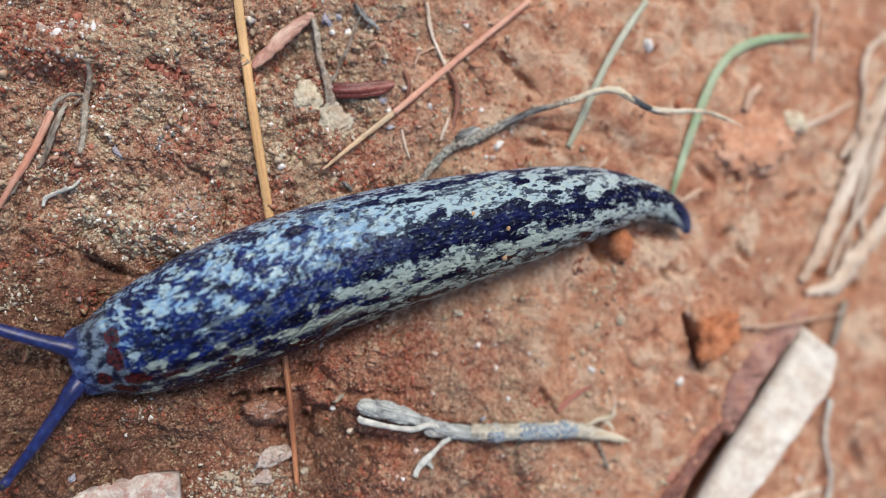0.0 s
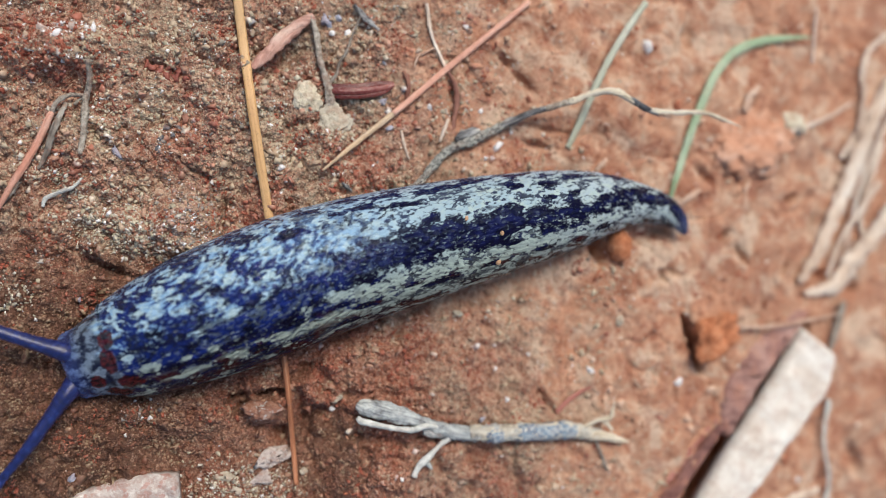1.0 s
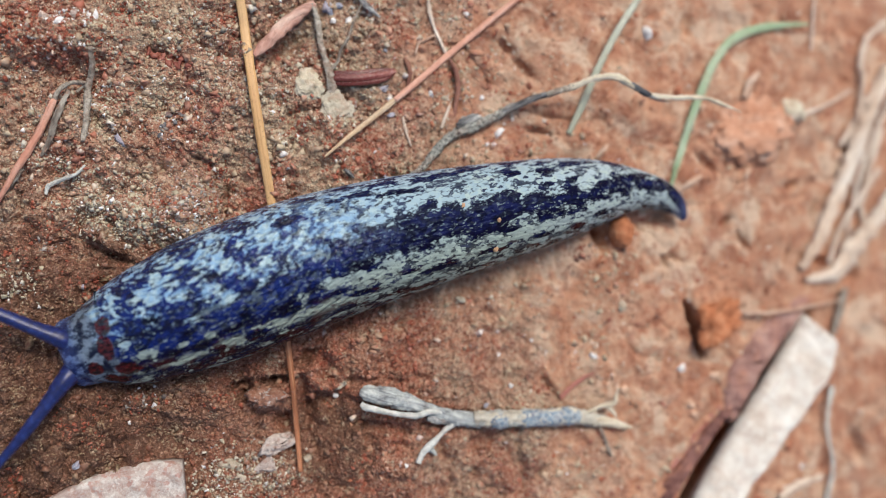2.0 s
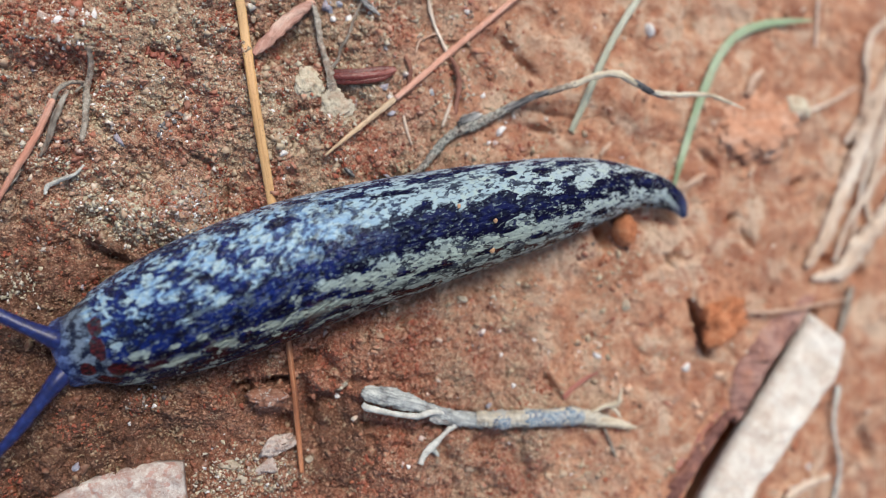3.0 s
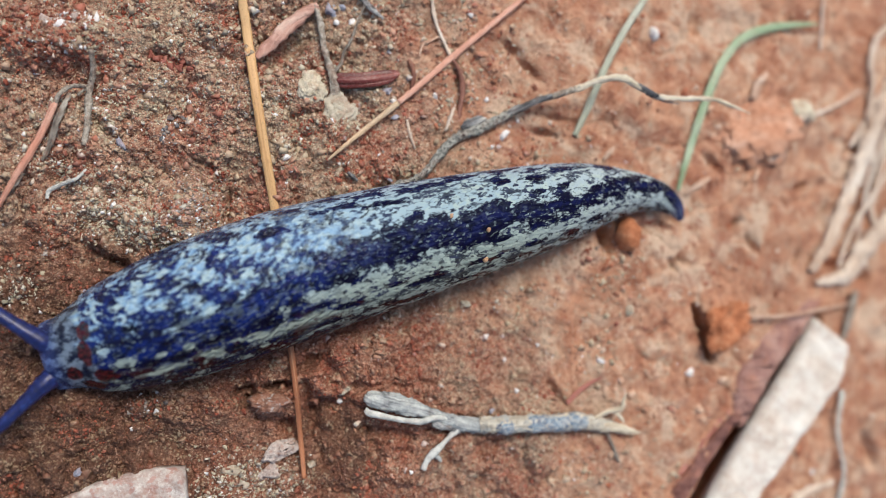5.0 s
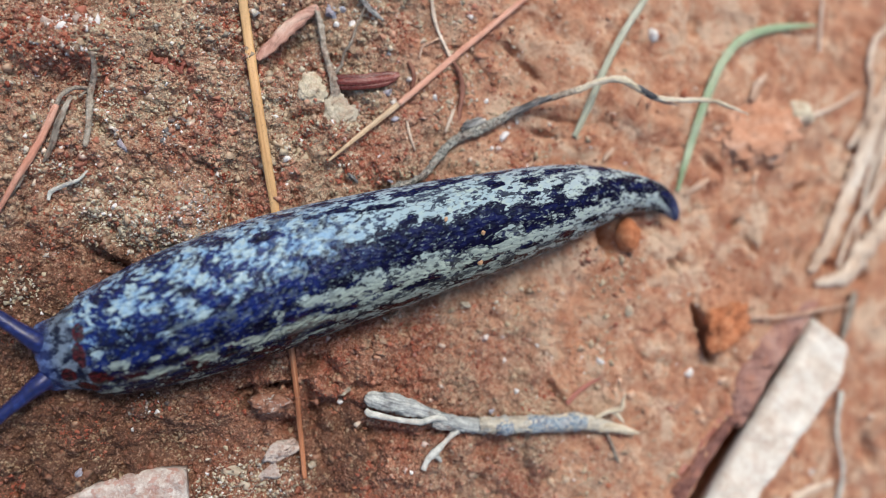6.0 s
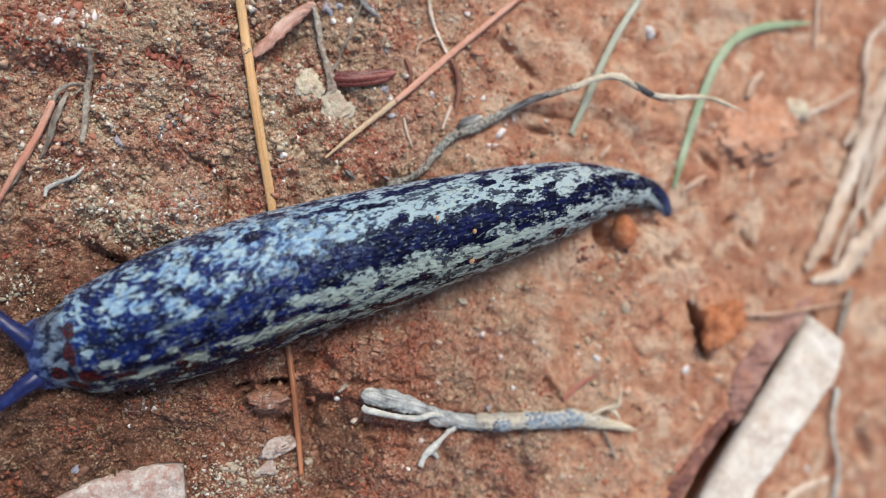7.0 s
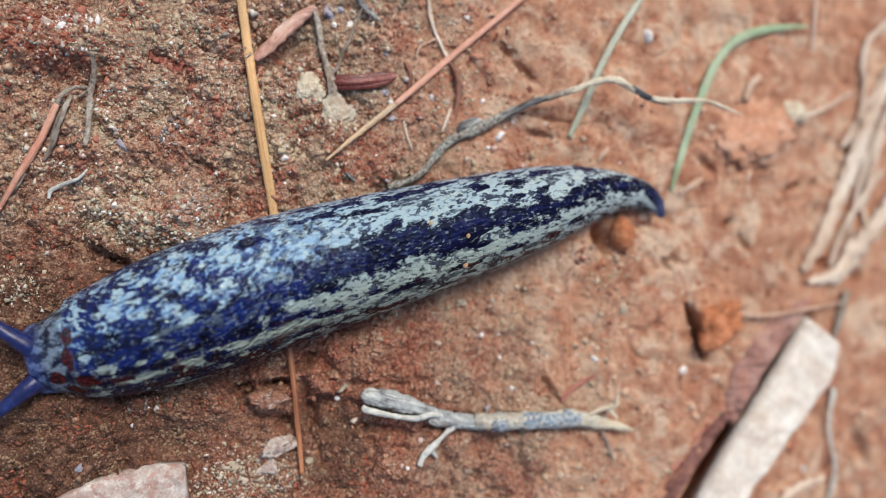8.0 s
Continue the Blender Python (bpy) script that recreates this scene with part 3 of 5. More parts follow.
def crumbly(x, y, size, seed):
    """Rounded crumbs of uneven size with creases between them, 0 to 1."""
    px, py = x / size, y / size
    ix, iy = np.floor(px).astype(np.int64), np.floor(py).astype(np.int64)
    near = np.full(np.shape(px), 9.0)
    for i in (-1, 0, 1):
        for j in (-1, 0, 1):
            dx = ix + i + lattice(ix + i, iy + j, seed) - px
            dy = iy + j + lattice(ix + i, iy + j, seed + 1) - py
            near = np.minimum(near, np.hypot(dx, dy) / (0.6 + 0.8 * lattice(ix + i, iy + j, seed + 2)))
    return 1 - np.clip(near, 0, 1) ** 2


# hollows and mounds: place, half length, half width, turn in degrees, height
SHAPES = [
    ((-14.74, 17.74), 3.2, 1.0, 38, -1.9), ((-29.34, -0.83), 2.4, 0.4, -28, -1.8), ((27.53, -8.72), 2.9, 0.7, -70, -14),
    ((-36.10, 15.25), 4.0, 0.8, -8, -0.4), ((-32.3, 17.6), 4.4, 1.9, 4, 1.7),
    ((-12.33, -10.18), 1.4, 0.6, 40, -2.6), ((-15.14, -12.23), 1.8, 0.4, 5, -2.6), ((-17.81, -13.35), 0.9, 0.5, 60, -2.4),
    ((-14.49, -16.22), 0.9, 1.0, 0, -2), ((-10.6, -11.4), 0.9, 1.6, 20, -1.7), ((-9.4, -16.0), 1.0, 1.6, -10, -1.5), ((-12.0, -15.2), 0.6, 1.3, 0, -1.5), ((-8.2, -12.6), 1.1, 0.6, 20, -1.4), ((-10.96, -18.44), 1.8, 5.0, 8, -0.55), ((-10.19, -14.36), 1.6, 1.0, 0, -1.8),
    ((-15.98, -13.88), 1.6, 0.9, 0, 0.5), ((-18.20, -12.53), 1.0, 0.35, 20, -2), ((-12.73, -13.24), 0.5, 1.6, 5, -1.8), ((-13.99, -10.90), 0.8, 0.4, 30, -1.6), ((-5.00, -16.91), 2.6, 0.6, -8, -1.3), ((34.49, -18.30), 13.0, 2.3, 49.6, -13),
    ((8.37, 17.36), 1.5, 0.4, -42, -1.14), ((6.68, 19.17), 1.1, 0.4, -30, -0.95), ((10.93, -13.56), 1.3, 0.3, -55, -1.14),
    # the hollow at (22.0, 2.6) is added to shade the clay under the tail
    ((30.73, -7.26), 2.4, 1.9, 40, 0.9), ((22.0, 2.6), 2.4, 0.6, 15, -0.9), ((16.11, 1.16), 0.7, 1.5, 10, -3.2), ((23.47, 3.18), 1.6, 0.9, -40, -1.14),
    ((23.80, -1.65), 0.9, 0.4, -50, -1.33), ((44.66, 4.15), 1.2, 0.5, 55, -1.4), ((45.60, -1.83), 1.1, 0.6, 20, -1.4), ((40.02, -0.86), 1.0, 0.45, 60, -1.1), ((24.80, -1.20), 0.7, 0.4, -40, -1.2), ((48.55, 7.14), 1.6, 0.5, 60, -1.5), ((33.72, 0.65), 1.2, 0.4, -55, -1.52), ((41.05, 6.84), 1.0, 0.4, 15, -1.71), ((31.46, 2.70), 0.9, 0.35, 30, -1.52),
    ((35.27, 12.03), 3.6, 2.6, 10, 0.7), ((39.34, 13.20), 0.6, 1.2, 10, -1.14), ((26.49, 23.05), 0.8, 1.5, 0, -1.14),
    ((8.08, -21.02), 0.5, 2.4, 8, -0.95), ((1.43, 15.45), 0.5, 3.2, 8, -0.76), ((-10.19, 17.29), 1.0, 1.0, 0, -0.8),
    ((-27.50, -5.10), 3.0, 1.2, 25, 0.5), ((-23.50, 2.28), 3.0, 2.2, 10, 0.8), ((-28.42, 2.00), 3.4, 2.4, 10, 0.6), ((-22.4, 2.7), 2.6, 2.9, 10, 0.9), ((-19.6, 3.2), 0.3, 2.0, -5, -1.4), ((-21.6, 7.6), 1.4, 0.25, -25, -0.9), ((-34.3, 1.8), 1.5, 1.8, 0, 0.7),
    ((51.82, -23.34), 0.8, 2.4, 25, -1.52), ((51.07, -3.18), 1.0, 0.6, 10, -1.14), ((10.07, -22.22), 1.6, 0.6, 30, -0.76),
    ((4.17, -18.67), 1.8, 0.7, 20, -0.95), ((-36.76, -19.99), 0.5, 2.6, 45, -0.6), ((11.50, 12.60), 2.2, 0.25, -8, -0.76),
    ((9.78, 11.18), 1.4, 0.3, -12, -0.95), ((-25.39, -16.72), 5.0, 1.2, 8, -0.3), ((28.93, 8.77), 1.6, 0.5, -35, -1.14),
]


def away(x):
    """The clay falls off gently past the slug's tail."""
    return -6.0 * np.clip((x - 10.0) / 36.0, 0, 1.1) ** 2


def height(x, y):
    """Height of the ground over the plan, both in millimetres."""
    x, y = np.asarray(x, float), np.asarray(y, float)
    gritty = 1 / (1 + np.exp(np.clip((x - 3.0 + 0.4 * y + 4 * value(x / 9, y / 9, 71)) / 3.0, -40, 40)))
    near = np.exp(-np.maximum(np.hypot(x / 60, y / 40) - 1.0, 0) * 1.5)
    z = 0.42 * fbm(x, y, 9.0, 3, 3) + 0.45 * gritty * fbm(x, y, 4.6, 2, 91) + (0.23 + 0.17 * gritty) * fbm(x, y, 1.7, 3, 11)
    z = z + (0.03 + 0.26 * gritty) * np.abs(fbm(x, y, 0.62, 2, 23)) - 0.2 * np.clip(fbm(x, y, 4.2, 2, 31) - 0.45, 0, 1) * 2
    z = z - 0.5 * (1 - gritty) * np.clip(0.10 - np.abs(fbm(x, y, 7.5, 3, 47)), 0, 1) * 5
    z = z + gritty * (1.35 * crumbly(x, y, 2.4, 201) * np.clip(0.6 + value(x / 6, y / 6, 211), 0, 1) + 0.8 * crumbly(x, y, 1.05, 221) - 1.1)
    for (px, py), a, b, turn, up in SHAPES:
        c, s = math.cos(math.radians(turn)), math.sin(math.radians(turn))
        u, v = ((x - px) * c + (y - py) * s) / a, (-(x - px) * s + (y - py) * c) / b
        z = z + up * np.exp(-((u * u + v * v) ** (4.0 if up < -4 else 1.4)))
    return z * near + away(x) + (1 - near) * 9.0 * fbm(x, y, 260.0, 2, 57)


# ---- building helpers ----
def link_mesh(name, bm, material, parent=None, smooth=True):
    me = bpy.data.meshes.new(name)
    bm.to_mesh(me)
    bm.free()
    me.materials.append(material)
    for f in me.polygons:
        f.use_smooth = smooth
    ob = new(name, me)
    if parent:
        ob.parent = parent
    return ob


def part(name, bm, material, parent, label="", smooth=True):
    return tagged(link_mesh(name, bm, material, parent, smooth), label)


def curve(points, per=6):
    """Catmull-Rom through points (tuples of floats, any number of values)."""
    p = [np.array(q, float) for q in points]
    p = [2 * p[0] - p[1]] + p + [2 * p[-1] - p[-2]]
    out = []
    for k in range(1, len(p) - 2):
        for i in range(per):
            t = i / per
            out.append(0.5 * (2 * p[k] + (p[k + 1] - p[k - 1]) * t + (2 * p[k - 1] - 5 * p[k] + 4 * p[k + 1] - p[k + 2]) * t * t + (3 * p[k] - p[k - 1] - 3 * p[k + 1] + p[k + 2]) * t ** 3))
    out.append(p[-2])
    return out


def level(x, y):
    """What a stiff stem rests on: the higher part of the ground round a place."""
    g = np.linspace(-0.7, 0.7, 5)
    gx, gy = np.meshgrid(x + g, y + g)
    return float(np.percentile(height(gx, gy), 76))


def tube(points, sides=12, flat=1.0, per=14, rough=0.08, seed=0, fold=0.0, on_ground=True, grain=1.3):
    """A stem through rows of ((x, y), lift of its middle, radius), in millimetres; flat squeezes it, fold makes a keel."""
    rows = curve([(*q[0], q[1] + (level(*q[0]) if on_ground else 0.0), q[2]) for q in points], per)
    bm = bmesh.new()
    la, lr, lw = [bm.verts.layers.float.new(k) for k in ("along", "round", "which")]
    rings, run, last = [], 0.0, None
    for k, (x, y, lift, r) in enumerate(rows):
        here = Vector((x, y, lift))
        run += (here - last).length if last else 0.0
        last = here
        a, b = rows[max(k - 1, 0)], rows[min(k + 1, len(rows) - 1)]
        t = Vector((b[0] - a[0], b[1] - a[1], b[2] - a[2])).normalized()
        s = t.cross(Vector((0, 0, 1))).normalized()
        n = s.cross(t)
        ring = []
        for i in range(sides):
            g = 2 * math.pi * i / sides
            rr = max(r, 0.02) * (1 + rough * (1.4 * noise.noise(Vector((math.cos(g) * grain, math.sin(g) * grain, run * grain * 0.6 + seed * 7.1))) + 1.2 * noise.noise(Vector((math.cos(g) * 3, math.sin(g) * 3, run * 3.2 + seed * 3.3)))) + 0.8 * rough * noise.noise(Vector((math.cos(g) * 5, math.sin(g) * 5, run * 8 + seed))))
            v = here + s * (math.cos(g) * rr) + n * (math.sin(g) * rr * flat + fold * abs(math.cos(g)) * rr)
            bv = bm.verts.new(v * MM)
            bv[la], bv[lr], bv[lw] = run, (g if g < math.pi else 2 * math.pi - g) * r, seed + 0.5
            ring.append(bv)
        rings.append(ring)
    for a, b in zip(rings, rings[1:]):
        for i in range(sides):
            bm.faces.new((a[i], a[(i + 1) % sides], b[(i + 1) % sides], b[i]))
    bm.faces.new(rings[0][::-1])
    bm.faces.new(rings[-1])
    bmesh.ops.recalc_face_normals(bm, faces=bm.faces)
    return bm


def scroll(points, seed, thick=0.09, open_at=165.0, arc=135.0, per=16):
    """A thin curled sheet, open along one side: rows of ((x, y), lift, radius); its lips are torn."""
    rows = curve([(*q[0], q[1] + level(*q[0]), q[2]) for q in points], per)
    bm = bmesh.new()
    la, lr, lw = [bm.verts.layers.float.new(k) for k in ("along", "round", "which")]
    rings, run = [], 0.0
    for k, (x, y, lift, r) in enumerate(rows):
        here = Vector((x, y, lift))
        a, b = rows[max(k - 1, 0)], rows[min(k + 1, len(rows) - 1)]
        t = Vector((b[0] - a[0], b[1] - a[1], b[2] - a[2])).normalized()
        run += math.dist((x, y), a[:2])
        s = t.cross(Vector((0, 0, 1))).normalized()
        n = s.cross(t)
        left = radians(open_at + arc + 30 * noise.noise(Vector((run * 1.3, seed, 0))) + 16 * noise.noise(Vector((run * 5, seed, 2))))
        right = radians(open_at - arc + 30 * noise.noise(Vector((run * 1.1, seed, 5))) + 16 * noise.noise(Vector((run * 5, seed, 7))))
        angles = [right + (left - right) * j / 12 for j in range(13)]
        ring = []
        for g, inset in [(g, 0.0) for g in angles] + [(g, thick) for g in angles[::-1]]:
            rr = max(r * (1 + 0.3 * noise.noise(Vector((math.cos(g) * 1.2, math.sin(g) * 1.2, run * 1.4 + seed)))) - inset, 0.02)
            v = bm.verts.new((here - s * math.sin(g) * rr * 1.15 - n * math.cos(g) * rr * 0.7) * MM)
            v[la], v[lr], v[lw] = run, g * r, seed + (0.5 if inset == 0 else 2.5)
            ring.append(v)
        rings.append(ring)
    for a, b in zip(rings, rings[1:]):
        for i in range(len(a)):
            bm.faces.new((a[i], a[(i + 1) % len(a)], b[(i + 1) % len(a)], b[i]))
    bm.faces.new(rings[0][::-1])
    bm.faces.new(rings[-1])
    bmesh.ops.recalc_face_normals(bm, faces=bm.faces)
    return bm


def stem(name, label, category, points, material, group="", **shape):
    return tagged(link_mesh(name, tube(points, **shape), material), label, category, group)


def lump(at, size, seed, sink=0.35, rough=0.25, turn=0.0, detail=3, planes=0):
    """A stone or clod: half sizes in millimetres, sunk into the ground."""
    bm = bmesh.new()
    bmesh.ops.create_icosphere(bm, subdivisions=detail, radius=1.0)
    c, s = math.cos(radians(turn)), math.sin(radians(turn))
    rng = random.Random(seed)
    faces = [(Vector((rng.gauss(0, 1), rng.gauss(0, 1), rng.gauss(0, 1))).normalized(), rng.uniform(0.45, 0.8)) for _ in range(planes)]
    z0 = 0.5 * (float(height(*at)) + level(*at)) + size[2] * (1 - 2 * sink)
    for v in bm.verts:
        k = 1 + rough * (1.3 * noise.noise(v.co * 1.1 + Vector((seed * 3.7, 0, 0))) + 0.6 * noise.noise(v.co * 2.9 + Vector((0, seed * 5.3, 0))) + 0.4 * noise.noise(v.co * 6.7 + Vector((seed, 0, 3))) + 0.25 * noise.noise(v.co * 15 + Vector((seed, 9, 0))))
        q = v.co * k
        for n, cut in faces:
            over = q.dot(n) - cut
            if over > 0:
                q = q - n * over
        x, y = q.x * size[0], q.y * size[1]
        v.co = Vector((at[0] + x * c - y * s, at[1] + x * s + y * c, z0 + q.z * size[2])) * MM
    return bm


def stone(name, label, category, at, size, seed, material, group="", **shape):
    broken = 9 if name in ("stone_chip", "pebble") else 0
    return tagged(link_mesh(name, lump(at, size, seed, planes=broken, **shape), material), label, category, group)


def slab(left, right, lift, thick, seed, ragged=0.25, rows=60, cols=14):
    """A flat broken board between two edges (lists of places, same way along), with ragged sides and a rounded rim."""
    a, b = curve(left, 24), curve(right, 24)
    bm = bmesh.new()
    la, lr, lw = [bm.verts.layers.float.new(k) for k in ("along", "round", "which")]
    top, low = [], []
    for i in range(rows + 1):
        p, q = a[round(i / rows * (len(a) - 1))], b[round(i / rows * (len(b) - 1))]
        p = p + ragged * noise.noise(Vector((i * 0.31, seed, 0))) + 0.4 * ragged * noise.noise(Vector((i * 1.3, seed, 4)))
        q = q + ragged * noise.noise(Vector((i * 0.27, seed, 9))) + 0.4 * ragged * noise.noise(Vector((i * 1.1, seed, 7)))
        up, down = [], []
        for j in range(cols + 1):
            f = j / cols
            x, y = p * (1 - f) + q * f
            rim = min(f, 1 - f, i / rows * 4, (rows - i) / rows * 4) * cols
            edge = min(rim / 1.6, 1.0) ** 0.5
            rel = 0.4 * noise.noise(Vector((x * 0.5, y * 0.5, seed))) + 0.25 * noise.noise(Vector((x * 1.6, y * 1.6, seed)))
            z = away(0.5 * (p[0] + q[0])) + lift
            for row, zz in ((up, z + thick * edge + rel * edge), (down, z - 1.2)):
                v = bm.verts.new(Vector((x, y, zz)) * MM)
                v[la], v[lr], v[lw] = i / rows * 20, f * 6, seed
                row.append(v)
        top.append(up)
        low.append(down)
    for g, flip in ((top, False), (low, True)):
        for i in range(rows):
            for j in range(cols):
                f = (g[i][j], g[i][j + 1], g[i + 1][j + 1], g[i + 1][j])
                bm.faces.new(f[::-1] if flip else f)
    rim = [(i, 0) for i in range(rows)] + [(rows, j) for j in range(cols)] + [(i, cols) for i in range(rows, 0, -1)] + [(0, j) for j in range(cols, 0, -1)]
    for (i, j), (k, l) in zip(rim, rim[1:] + rim[:1]):
        bm.faces.new((top[i][j], top[k][l], low[k][l], low[i][j]))
    bmesh.ops.recalc_face_normals(bm, faces=bm.faces)
    return bm


# ---- the ground: one sheet, fine before the camera and coarse out to the horizon ----
def ground():
    def line(low, high, pace):
        inner = np.arange(low, high + pace / 2, pace)
        out = np.cumsum(pace * 1.32 ** np.arange(1, 45))
        return np.concatenate([low - out[::-1], inner, high + out])
    xs, ys = line(-46, 56, 0.17), line(-32, 32, 0.17)
    gx, gy = np.meshgrid(xs, ys)
    gz = height(gx, gy)
    co = np.stack([gx, gy, gz], -1).reshape(-1, 3) * MM
    w, h = len(xs), len(ys)
    k = np.arange(w * h).reshape(h, w)
    quads = np.stack([k[:-1, :-1], k[:-1, 1:], k[1:, 1:], k[1:, :-1]], -1).reshape(-1, 4)
    me = bpy.data.meshes.new("ground")
    me.vertices.add(len(co))
    me.vertices.foreach_set("co", co.ravel().astype(np.float32))
    me.loops.add(quads.size)
    me.loops.foreach_set("vertex_index", quads.ravel().astype(np.int32))
    me.polygons.add(len(quads))
    me.polygons.foreach_set("loop_start", np.arange(0, quads.size, 4, dtype=np.int32))
    me.polygons.foreach_set("use_smooth", np.ones(len(quads), dtype=bool))
    me.update(calc_edges=True)
    me.materials.append(SOIL)
    tagged(new("ground", me), "damp red clay soil, gritty and sandy in places, with small hollows", "ground", kind="structure")


def sand(name, count, low, high, keep, seed, label, material=None, detail=1, ragged=0.28, long=1.0, lie=1.0):
    """Loose grains, far too many to count, as one mesh."""
    rng = np.random.default_rng(seed)
    x, y = rng.uniform(-42, 52, count), rng.uniform(-29, 29, count)
    ok = rng.uniform(0, 1, count) < keep(x, y)
    x, y = x[ok], y[ok]
    n = len(x)
    bm = bmesh.new()
    if detail == 0:
        bmesh.ops.create_cube(bm, size=1.35)
        bmesh.ops.triangulate(bm, faces=bm.faces)
    else:
        bmesh.ops.create_icosphere(bm, subdivisions=detail, radius=1.0)
    unit = np.array([v.co[:] for v in bm.verts])
    tris = np.array([[v.index for v in f.verts] for f in bm.faces])
    bm.free()
    r = low + (high - low) * rng.uniform(0, 1, n) ** 2.2
    co = unit[None] * (1 + rng.normal(0, ragged, (n, len(unit), 1))) * (r[:, None] * rng.uniform(0.5, 1.5, (n, 3)) * (long, 1, 1))[:, None, :]
    q = rng.normal(0, 1, (n, 4))
    q[:, 1:3] *= lie
    q /= np.linalg.norm(q, axis=1, keepdims=True)
    w, i, j, k = q.T
    turn = np.stack([1 - 2 * (j * j + k * k), 2 * (i * j - k * w), 2 * (i * k + j * w), 2 * (i * j + k * w), 1 - 2 * (i * i + k * k), 2 * (j * k - i * w), 2 * (i * k - j * w), 2 * (j * k + i * w), 1 - 2 * (i * i + j * j)], -1).reshape(n, 3, 3)
    co = np.einsum("nab,nvb->nva", turn, co)
    z = height(x, y) + r * rng.uniform(-0.65, 0.2, n)
    co = (co + np.stack([x, y, z], -1)[:, None, :]).reshape(-1, 3) * MM
    faces = (tris[None] + (np.arange(n) * len(unit))[:, None, None]).reshape(-1, 3)
    me = bpy.data.meshes.new(name)
    me.vertices.add(len(co))
    me.vertices.foreach_set("co", co.ravel().astype(np.float32))
    me.loops.add(faces.size)
    me.loops.foreach_set("vertex_index", faces.ravel().astype(np.int32))
    me.polygons.add(len(faces))
    me.polygons.foreach_set("loop_start", np.arange(0, faces.size, 3, dtype=np.int32))
    me.update(calc_edges=True)
    me.materials.append(material or GRAIN)
    tagged(new(name, me), label, "sand", kind="stuff")


def gritty(x, y):
    bare = 0.35 / (1 + np.exp(np.clip(-(x + 13) / 2, -40, 40))) / (1 + np.exp(np.clip((y + 4) / 1.5, -40, 40)))
    return (1 - bare) / (1 + np.exp(np.clip((x - 8.0 + 0.4 * y + 9 * value(x / 9, y / 9, 71)) / 4.0, -40, 40)))


def patch(x, y, spots):
    """Share of a kind of grain over round patches of (x, y, half width, half depth, share)."""
    return np.clip(sum(k * np.exp(-((x - px) / a) ** 2 - ((y - py) / b) ** 2) for px, py, a, b, k in spots), 0, 1)


# pale olive clumps, and the grey stone beside them
PALE = [(-28.4, 3.0, 3.0, 2.2, 1.0), (-25.6, 1.2, 1.6, 1.4, 0.8), (-31.5, 5.6, 1.6, 1.0, 0.6), (-29.5, 12.5, 2.2, 1.8, 0.5), (-16.0, 13.5, 2.0, 1.6, 0.4), (-22.5, 19.5, 3.0, 2.0, 0.35), (-34.0, 7.5, 2.0, 1.2, 0.5), (-37.0, -3.5, 1.6, 1.4, 0.5)]
GREY = [(-22.2, 2.7, 2.3, 2.6, 1.0), (-21.8, 11.0, 1.2, 1.0, 0.3), (-24.6, 9.8, 0.6, 1.6, 0.4), (-27.0, -13.2, 2.0, 0.9, 0.35)]


def red(x, y):
    """Where the red grains lie thick."""
    return gritty(x, y) * (1 - 0.85 * patch(x, y, PALE + GREY + [(-17.7, -21.0, 4.4, 2.2, 1.0)]))


ground()
sand("sand", 190000, 0.035, 0.15, lambda x, y: 0.05 + 0.95 * red(x, y) * (0.65 + 0.35 * value(x / 3, y / 3, 5)), 1, "loose sand grains in rust, tan and grey on clay", detail=0, ragged=0.34)
sand("grit", 24000, 0.12, 0.32, lambda x, y: 0.025 + 0.9 * gritty(x, y) * (0.5 + 0.5 * value(x / 4, y / 4, 9)), 2, "coarser grit of mixed pale and rusty stones", detail=0, ragged=0.42)
sand("crumbs", 30000, 0.07, 0.27, lambda x, y: 0.012 + 0.988 * red(x, y) * np.clip(0.2 + 1.2 * value(x / 5, y / 5, 19), 0, 1), 3, "crumbs of red earth heaped on gritty soil", SOIL, 0, 0.36)
sand("flakes", 3400, 0.08, 0.38, lambda x, y: (1 - gritty(x, y)) * np.clip(0.35 + value(x / 6, y / 6, 29), 0, 1), 4, "pale and rusty flakes of root and clay", FLAKE, 1, 0.36, 1.5, 0.4)

GX, GY = (-17.71, -20.99)
sand("gravel", 300000, 0.05, 0.17, lambda x, y: np.exp(-((x - GX) / 4.4) ** 4 - ((y - GY) / 2.0) ** 2), 6, "pale angular gravel beside a quartzite stone", GRAVEL, 0, 0.32)
sand("pale_grit", 300000, 0.06, 0.20, lambda x, y: patch(x, y, PALE) + 0.4 * gritty(x, y) * (y > -7) * np.clip(value(x / 2.4, y / 2.4, 303) - 0.2, 0, 1), 8, "pale olive and tan grit on gritty soil", OLIVE, 0, 0.32)
sand("grey_grit", 200000, 0.06, 0.19, lambda x, y: patch(x, y, GREY) + 0.12 * gritty(x, y) * (y > -9) * np.clip(value(x / 2.2, y / 2.2, 305) - 0.35, 0, 1), 9, "grey and pink glinting grit on a half-buried stone", GREYGRIT, 0, 0.32)
